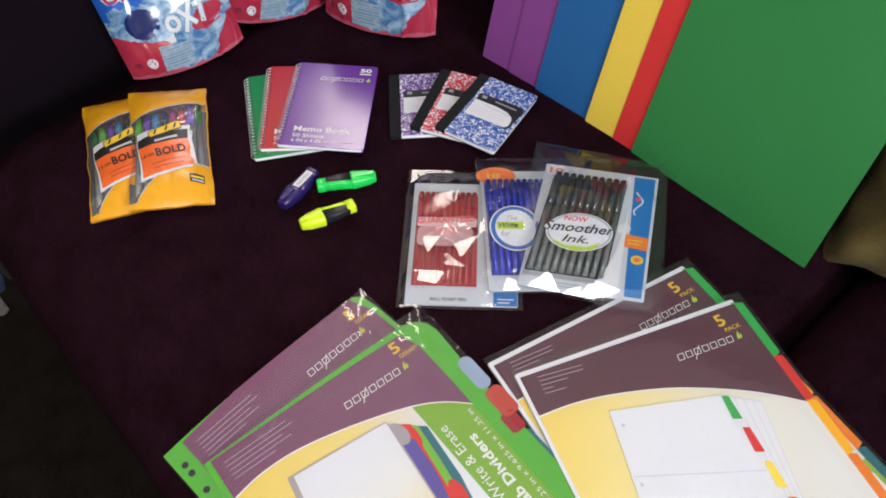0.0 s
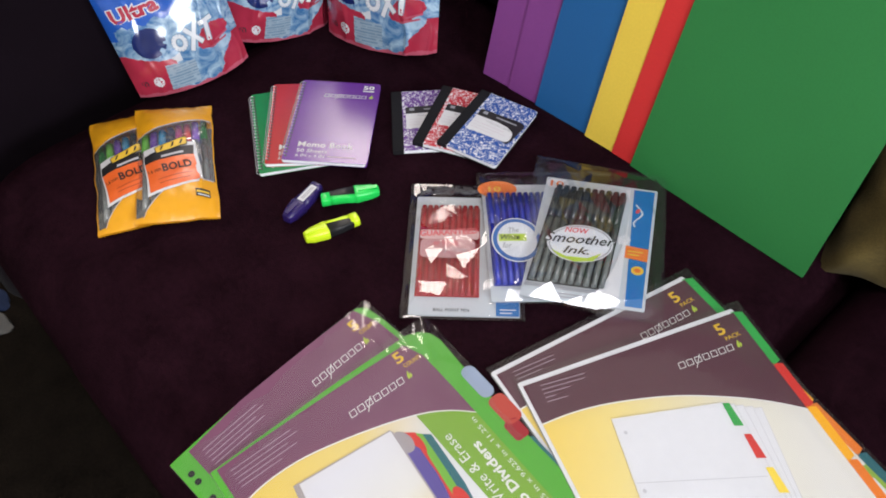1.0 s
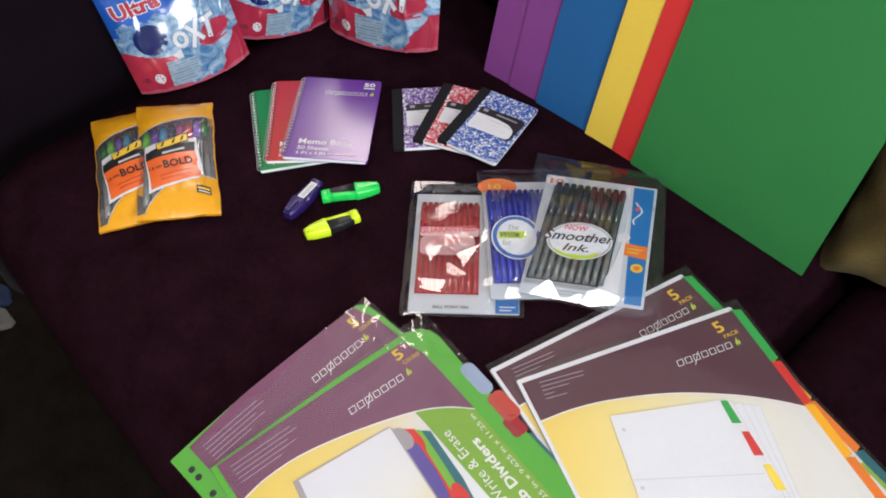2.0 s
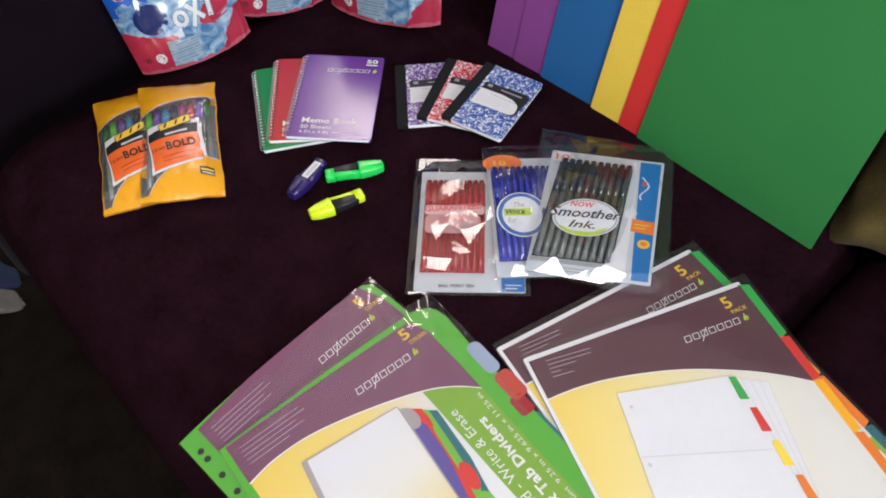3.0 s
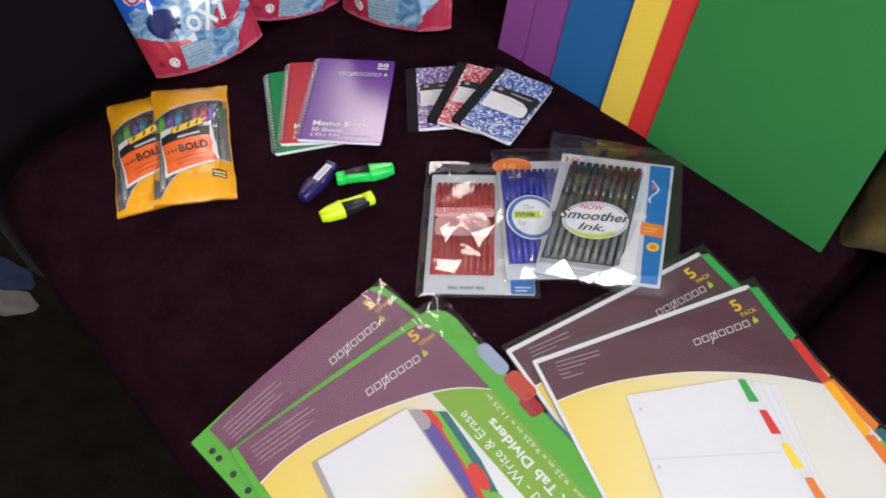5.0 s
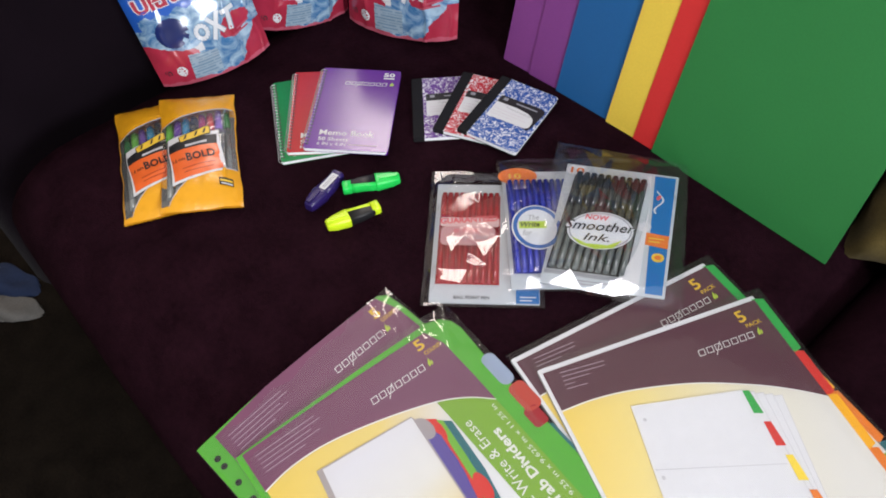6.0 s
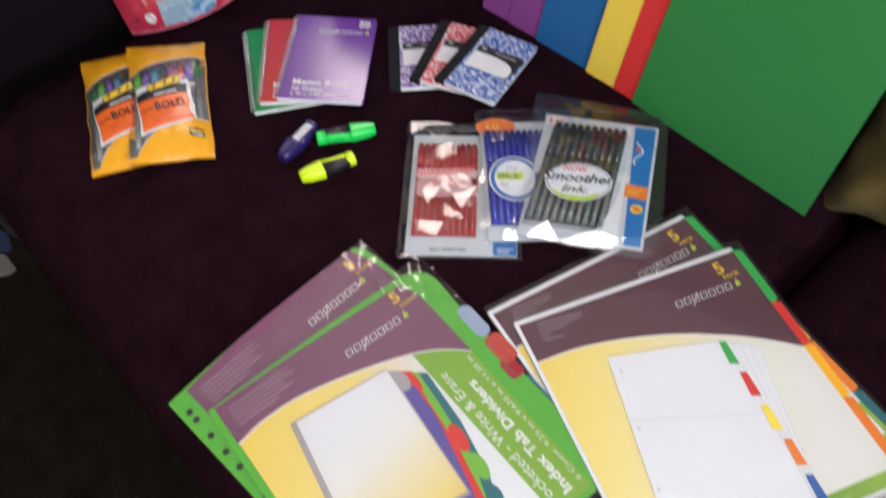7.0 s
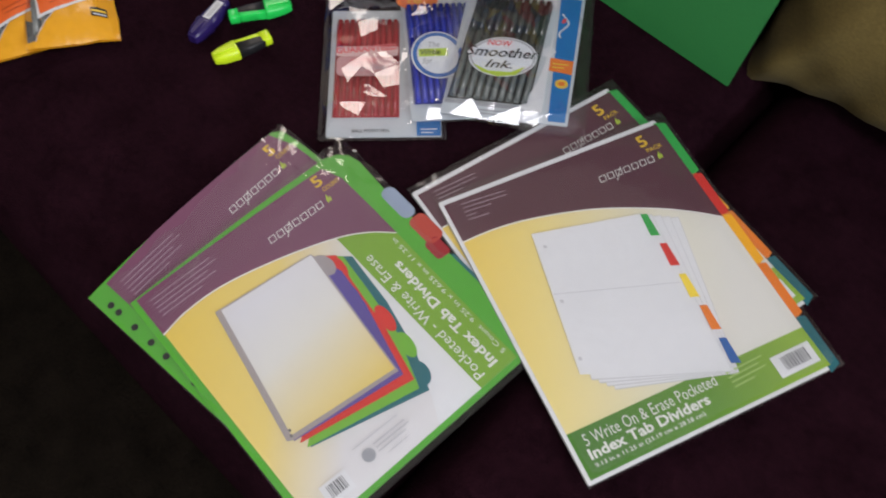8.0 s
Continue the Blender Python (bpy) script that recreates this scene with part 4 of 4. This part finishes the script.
# ---- highlighters ----
def highlighter(m, colour, name, dark=False):
    """A short flat highlighter along x: cap, barrel, dark grip side and clip."""
    r = thing("highlighter", m, name + " flat highlighter pen with a chunky cap", "highlighter", "highlighters")
    col = material(name + " fluorescent plastic" if not dark else name + " glossy plastic", colour, 0.3, 0.5, 0.04, 200)

    def loft(tag, secs, mat, label=""):
        """Rounded sections (x, y centre, half width, half height) in mm, skinned along x."""
        bm = bmesh.new()
        last, n = None, 20
        for x, yc, hw, hh in secs:
            ring = []
            for k in range(n):
                a = 2 * math.pi * k / n
                c, s = math.cos(a), math.sin(a)
                ring.append(bm.verts.new((x / 1000, (yc + hw * math.copysign(abs(c) ** 0.45, c)) / 1000, (9 + hh * math.copysign(abs(s) ** 0.45, s)) / 1000)))
            if last:
                for k in range(n):
                    bm.faces.new((last[k], last[(k + 1) % n], ring[(k + 1) % n], ring[k])).smooth = True
            else:
                bm.faces.new(ring[::-1])
            last = ring
        bm.faces.new(last)
        bmesh.ops.recalc_face_normals(bm, faces=bm.faces[:])
        return part(tag, bm, mat, r, label)

    loft("cap", [(0, 0, 5, 5), (1, 0, 6.3, 6), (10, 0, 9, 8), (26, 0, 11, 9), (28, 0, 11, 9), (28.6, 0, 10.4, 8.4)], col)
    loft("grip", [(28.6, -2, 8.4, 7.6), (45, -2.5, 7.4, 7.2), (58, -2, 6, 6.4), (60, -2, 5.4, 6)], col if dark else BLACK, "" if dark else "black label sleeve")
    loft("barrel_side", [(28.4, 7, 3.2, 7.0), (40, 5.5, 3.0, 7.0), (52, 4.5, 3.4, 7.0), (58, 3.5, 4, 6.6)], col)
    loft("end_plug", [(57, 0.5, 8, 7.4), (66, 0.5, 8.2, 7.2), (67.5, 0.5, 7.4, 6.4)], col)
    sheet("clip", [(2, -2.5), (24, -3), (24, 3), (2, 2.5)], 19, col, r, "", 1.6)
    if dark:
        sheet("label", box(30, -4.5, 60, 5), 16.9, WHITE, r, "white barcode label", 0.3)
        small_print(33, -1, (24, 24), 2.4, 1.0, 17.1, GREY, r)
    return r


highlighter(pose(-0.390, -0.346, SEAT, 0, 0, 74) @ Matrix.Diagonal((0.93, 0.9, 0.8, 1)), (0.62, 0.82, 0.02), "yellow")
highlighter(pose(-0.391, -0.241, SEAT, 0, 0, 240) @ Matrix.Diagonal((0.98, 0.88, 0.8, 1)), (0.02, 0.62, 0.1), "green")
highlighter(pose(-0.4255, -0.345, SEAT, 0, 0, 107) @ Matrix.Diagonal((0.88, 0.9, 0.9, 1)), (0.022, 0.011, 0.1), "dark purple", True)


# ---- detergent pouches ----
def foil(name, colour, rough=0.16):
    return material(name, colour, rough, 0.6, 0.1, 60, 0.25, 45, coat=0.6, large=30)


POUCH_RED, POUCH_BLUE, POUCH_NAVY = foil("pouch red print", (0.36, 0.026, 0.055)), foil("pouch blue print", (0.015, 0.09, 0.42)), foil("pouch navy print", (0.01, 0.02, 0.11))
POUCH_WHITE, POUCH_GREY = foil("pouch white print", (0.62, 0.64, 0.68)), foil("pouch grey print", (0.17, 0.26, 0.36))
POUCH_PALE = foil("pouch pale blue print", (0.28, 0.37, 0.46))
POUCH_PINK = foil("pouch pink rim", (0.42, 0.085, 0.13))


def splash():
    m = foil("pouch water splash print", (0.3, 0.5, 0.68))
    n, l = m.node_tree.nodes, m.node_tree.links
    tc, t, c = n.new("ShaderNodeTexCoord"), n.new("ShaderNodeTexNoise"), n.new("ShaderNodeValToRGB")
    t.inputs["Scale"].default_value, t.inputs["Detail"].default_value, t.inputs["Distortion"].default_value = 45, 5, 2.0
    l.new(tc.outputs["Object"], t.inputs["Vector"])
    e = c.color_ramp.elements
    e[0].position, e[0].color = 0.36, (0.04, 0.14, 0.32, 1)
    e[1].position, e[1].color = 0.64, (0.36, 0.5, 0.62, 1)
    l.new(t.outputs[0], c.inputs[0])
    l.new(c.outputs[0], n["Principled BSDF"].inputs["Base Color"])
    return m


SPLASH = splash()


def pouch(m, seed, label, flare=0.05):
    """A stand-up foil pouch: x right, z up, its front towards -y; printed by region."""
    r = thing("detergent_pouch", m, label, "pouch", "detergent pouches")
    W, H = 148.0, 205.0
    nu, nv = 170, 236

    def surf(u, v, lift=0.0):
        """u from 0 to W, v up from 0 to H, in mm."""
        a, b = 2 * u / W - 1, v / H
        rim = max(0.0, 1 - abs(a) ** 4)
        swell = rim * (0.25 + 0.75 * math.sin(min(1.0, b * 2.3 + 0.12) * math.pi / 2)) * (1 - b ** 2.4)
        y = 27 * swell + 1.6 * noise.noise((u / 24 + seed, v / 24, seed)) * rim
        y += 1.8 * rim * math.sin(v / 9 + 3 * a + seed) * math.exp(-((abs(a) - 0.75) / 0.16) ** 2)
        for at, wide, deep in ((112, 3.0, 2.6), (139, 2.2, 2.2), (30, 4.0, 1.2)):
            y += deep * rim ** 0.5 * math.exp(-((u - at - 3.5 * math.sin(v / 13 + seed)) / wide) ** 2)
        sag = 9 * (1 - a * a) * (1 - b) ** 6
        side = 0.97 + flare * b
        return Vector((a * W / 2 * side, -(y + lift), v - sag + 9)) / 1000

    def ink(u, v):
        """Which print covers a spot: 0 splash, 1 red, 2 navy, 3 white, 4 black, 5 grey, 6 pink rim, 7 blue."""
        n = 3.5 * noise.noise((u / 13, v / 13, 4.0)) + 1.6 * noise.noise((u / 4.5, v / 4.5, 8.0))
        if v < 3.5 + 0.7 * n:
            return 6
        d = math.hypot(u - 31, v - 17)
        if d < 6.2 and (abs(d - 5.4) < 0.9 or noise.noise((u / 2.2, v / 2.2, 2)) > -0.1):
            return 3
        if math.hypot(u - 14, v - 17) < 4.5 and noise.noise((u / 1.8, v / 1.8, 5)) > 0.05:
            return 4
        left = 46.5 - 0.13 * (34 - v)
        if left < u < left + 38 and 4 < v < 34 - 0.11 * (u - 46):
            return 5 if int(v / 1.6) % 2 and noise.noise((u / 6, int(v / 1.6) * 3.1, 1)) > -0.25 else 8
        ball = ((u - 41) / 20) ** 2 + ((v - 64) / 18) ** 2
        if ball < 1:
            return 0 if ball > 0.5 and u > 40 and v < 62 and n > -0.6 else 2
        if u < 62 and v < 55 - 0.28 * u + n:
            return 1
        if 58 < u < 70 and 34 < v < 42 + n:
            return 3
        if ((u - 116) / 20) ** 2 + ((v - 50 - 0.25 * (u - 116)) / 13) ** 2 < 1 + 0.12 * n:
            return 1
        if u > 107 + 0.72 * v + 1.5 * n and v < 42:
            return 1
        if v > 88 + 1.5 * n or (u < 9 + n * 0.6 and v > 74):
            return 0 if 95 < u < 125 and n > -1 else 7
        return 0

    bm = bmesh.new()
    g = [[bm.verts.new(surf(W * i / nu, H * j / nv)) for i in range(nu + 1)] for j in range(nv + 1)]
    for j in range(nv):
        for i in range(nu):
            f = bm.faces.new((g[j][i], g[j][i + 1], g[j + 1][i + 1], g[j + 1][i]))
            f.smooth = True
            f.material_index = ink(W * (i + 0.5) / nu, H * (j + 0.5) / nv)
    part("front_panel", bm, [SPLASH, POUCH_RED, POUCH_NAVY, POUCH_WHITE, BLACK, POUCH_GREY, POUCH_PINK, POUCH_BLUE, POUCH_PALE], r)
    bm = bmesh.new()
    k = 14
    back = lambda i, j: Vector((surf(W * i / k, H * j / k).x, (10 * (1 - (2 * i / k - 1) ** 4) * (1 - j / k)) / 1000, surf(W * i / k, H * j / k).z))
    g = [[bm.verts.new(back(i, j)) for i in range(k + 1)] for j in range(k + 1)]
    for j in range(k):
        for i in range(k):
            bm.faces.new((g[j][i + 1], g[j][i], g[j + 1][i], g[j + 1][i + 1])).smooth = True
    part("back_panel", bm, POUCH_BLUE, r)
    bm = bmesh.new()
    lo = [bm.verts.new(back(i, 0)) for i in range(k + 1)]
    hi = [bm.verts.new(surf(W * i / k, 0)) for i in range(k + 1)]
    for i in range(k):
        bm.faces.new((lo[i], lo[i + 1], hi[i + 1], hi[i]))
    part("gusset", bm, POUCH_RED, r)
    flat = lambda p, q: surf(p, -q, 0.6)
    edge = lambda p, q: surf(p, -q, 0.35)
    text("word_line", "Ultra", 11, -93, 60, 19, 0, POUCH_WHITE, r, 3, edge, 0.09)
    text("word_line", "Ultra", 12, -94, 58, 17, 0, POUCH_RED, r, 3, flat, 0.04)

    def stroke(a, b, t, mat, lift):
        """A straight bar of the emblem, laid on the foil."""
        bm = bmesh.new()
        a, b = Vector(a), Vector(b)
        d = (b - a).normalized()
        side = Vector((-d.y, d.x)) * t / 2
        n = 8
        rows = [[bm.verts.new(surf(*(a.lerp(b, i / n) + side * e), lift)) for e in (-1, 1)] for i in range(n + 1)]
        for i in range(n):
            bm.faces.new((rows[i][0], rows[i][1], rows[i + 1][1], rows[i + 1][0])).smooth = True
        bmesh.ops.recalc_face_normals(bm, faces=bm.faces[:])
        part("emblem_stroke", bm, mat, r)

    ring = [(74.5 + 7 * math.cos(t), 54 + 8 * math.sin(t)) for t in (2 * math.pi * k / 14 for k in range(15))]
    bars = list(zip(ring, ring[1:])) + [((86, 40), (101, 72)), ((102, 46), (85, 67)), ((110, 45), (113, 68)), ((104, 67), (122, 70))]
    for mat, t, lift in ((POUCH_GREY, 7.0, 0.5), (POUCH_WHITE, 5.0, 0.8)):
        for k, (a, b) in enumerate(bars):
            stroke(a, b, t, mat, lift + 0.03 * (k > 13) * (k - 13))
    for a, b in (((116, 42), (134, 47)), ((108, 36), (131, 41))):
        stroke(a, b, 2.2, POUCH_PINK, 0.5)
    return r


def stand(x, y, turn, lean, roll, up=0.0):
    return pose(x, y, SEAT - 0.003 + up, 0, 0, turn) @ pose(0, 0, 0, -lean, 0, 0) @ pose(0, 0, 0, 0, roll, 0)


pouch(stand(-0.7126, -0.2853, 70.0, 17.6, -7.0, 0.0055) @ Matrix.Diagonal((1.03, 1.0, 1.03, 1)), 0.0, "blue and red foil detergent pouch leaning on the sofa arm")
pouch(stand(-0.7261, -0.1419, 78.7, 11.6, 8.3, 0.002) @ Matrix.Diagonal((0.975, 1.0, 0.975, 1)), 3.0, "blue and red foil detergent pouch leaning on the sofa arm")
pouch(stand(-0.6042, -0.0612, 22.4, 14.9, -3.6, 0.005) @ Matrix.Diagonal((1.155, 1.0, 1.155, 1)), 6.0, "blue and red foil detergent pouch standing in the sofa corner")


# ---- something light lying on the carpet ----
# The white cotton's dark grey holds the shade beside the sofa arm.
LINEN, NAVY = material("white cotton darkened for shade", (0.1, 0.095, 0.09), 0.9, 0.2, 0.2, 300, 0.4, 300), material("navy cotton", (0.012, 0.02, 0.05), 0.9, 0.2, 0.2, 300, 0.4, 300)


def cloth():
    r = thing("cloth", pose(-1.02, -0.69, 0, 0, 0, 40), "crumpled white and navy cloth on the carpet", "cloth")
    for tag, mat, dx, dy, s in (("white_fold", LINEN, 0.0, -0.01, (0.10, 0.03, 0.018)), ("navy_fold", NAVY, -0.02, 0.035, (0.09, 0.035, 0.026))):
        bm = bmesh.new()
        bmesh.ops.create_icosphere(bm, subdivisions=4, radius=1.0)
        for v in bm.verts:
            p = Vector((v.co.x * s[0], v.co.y * s[1], max(-0.2, v.co.z) * s[2] + 0.2 * s[2]))
            p += 0.012 * noise.noise_vector(p * 28) * (1 if v.co.z > -0.15 else 0)
            v.co = p + Vector((dx, dy, 0))
            v.co.z = max(0.0, v.co.z)
        for f in bm.faces:
            f.smooth = True
        part(tag, bm, mat, r)


cloth()
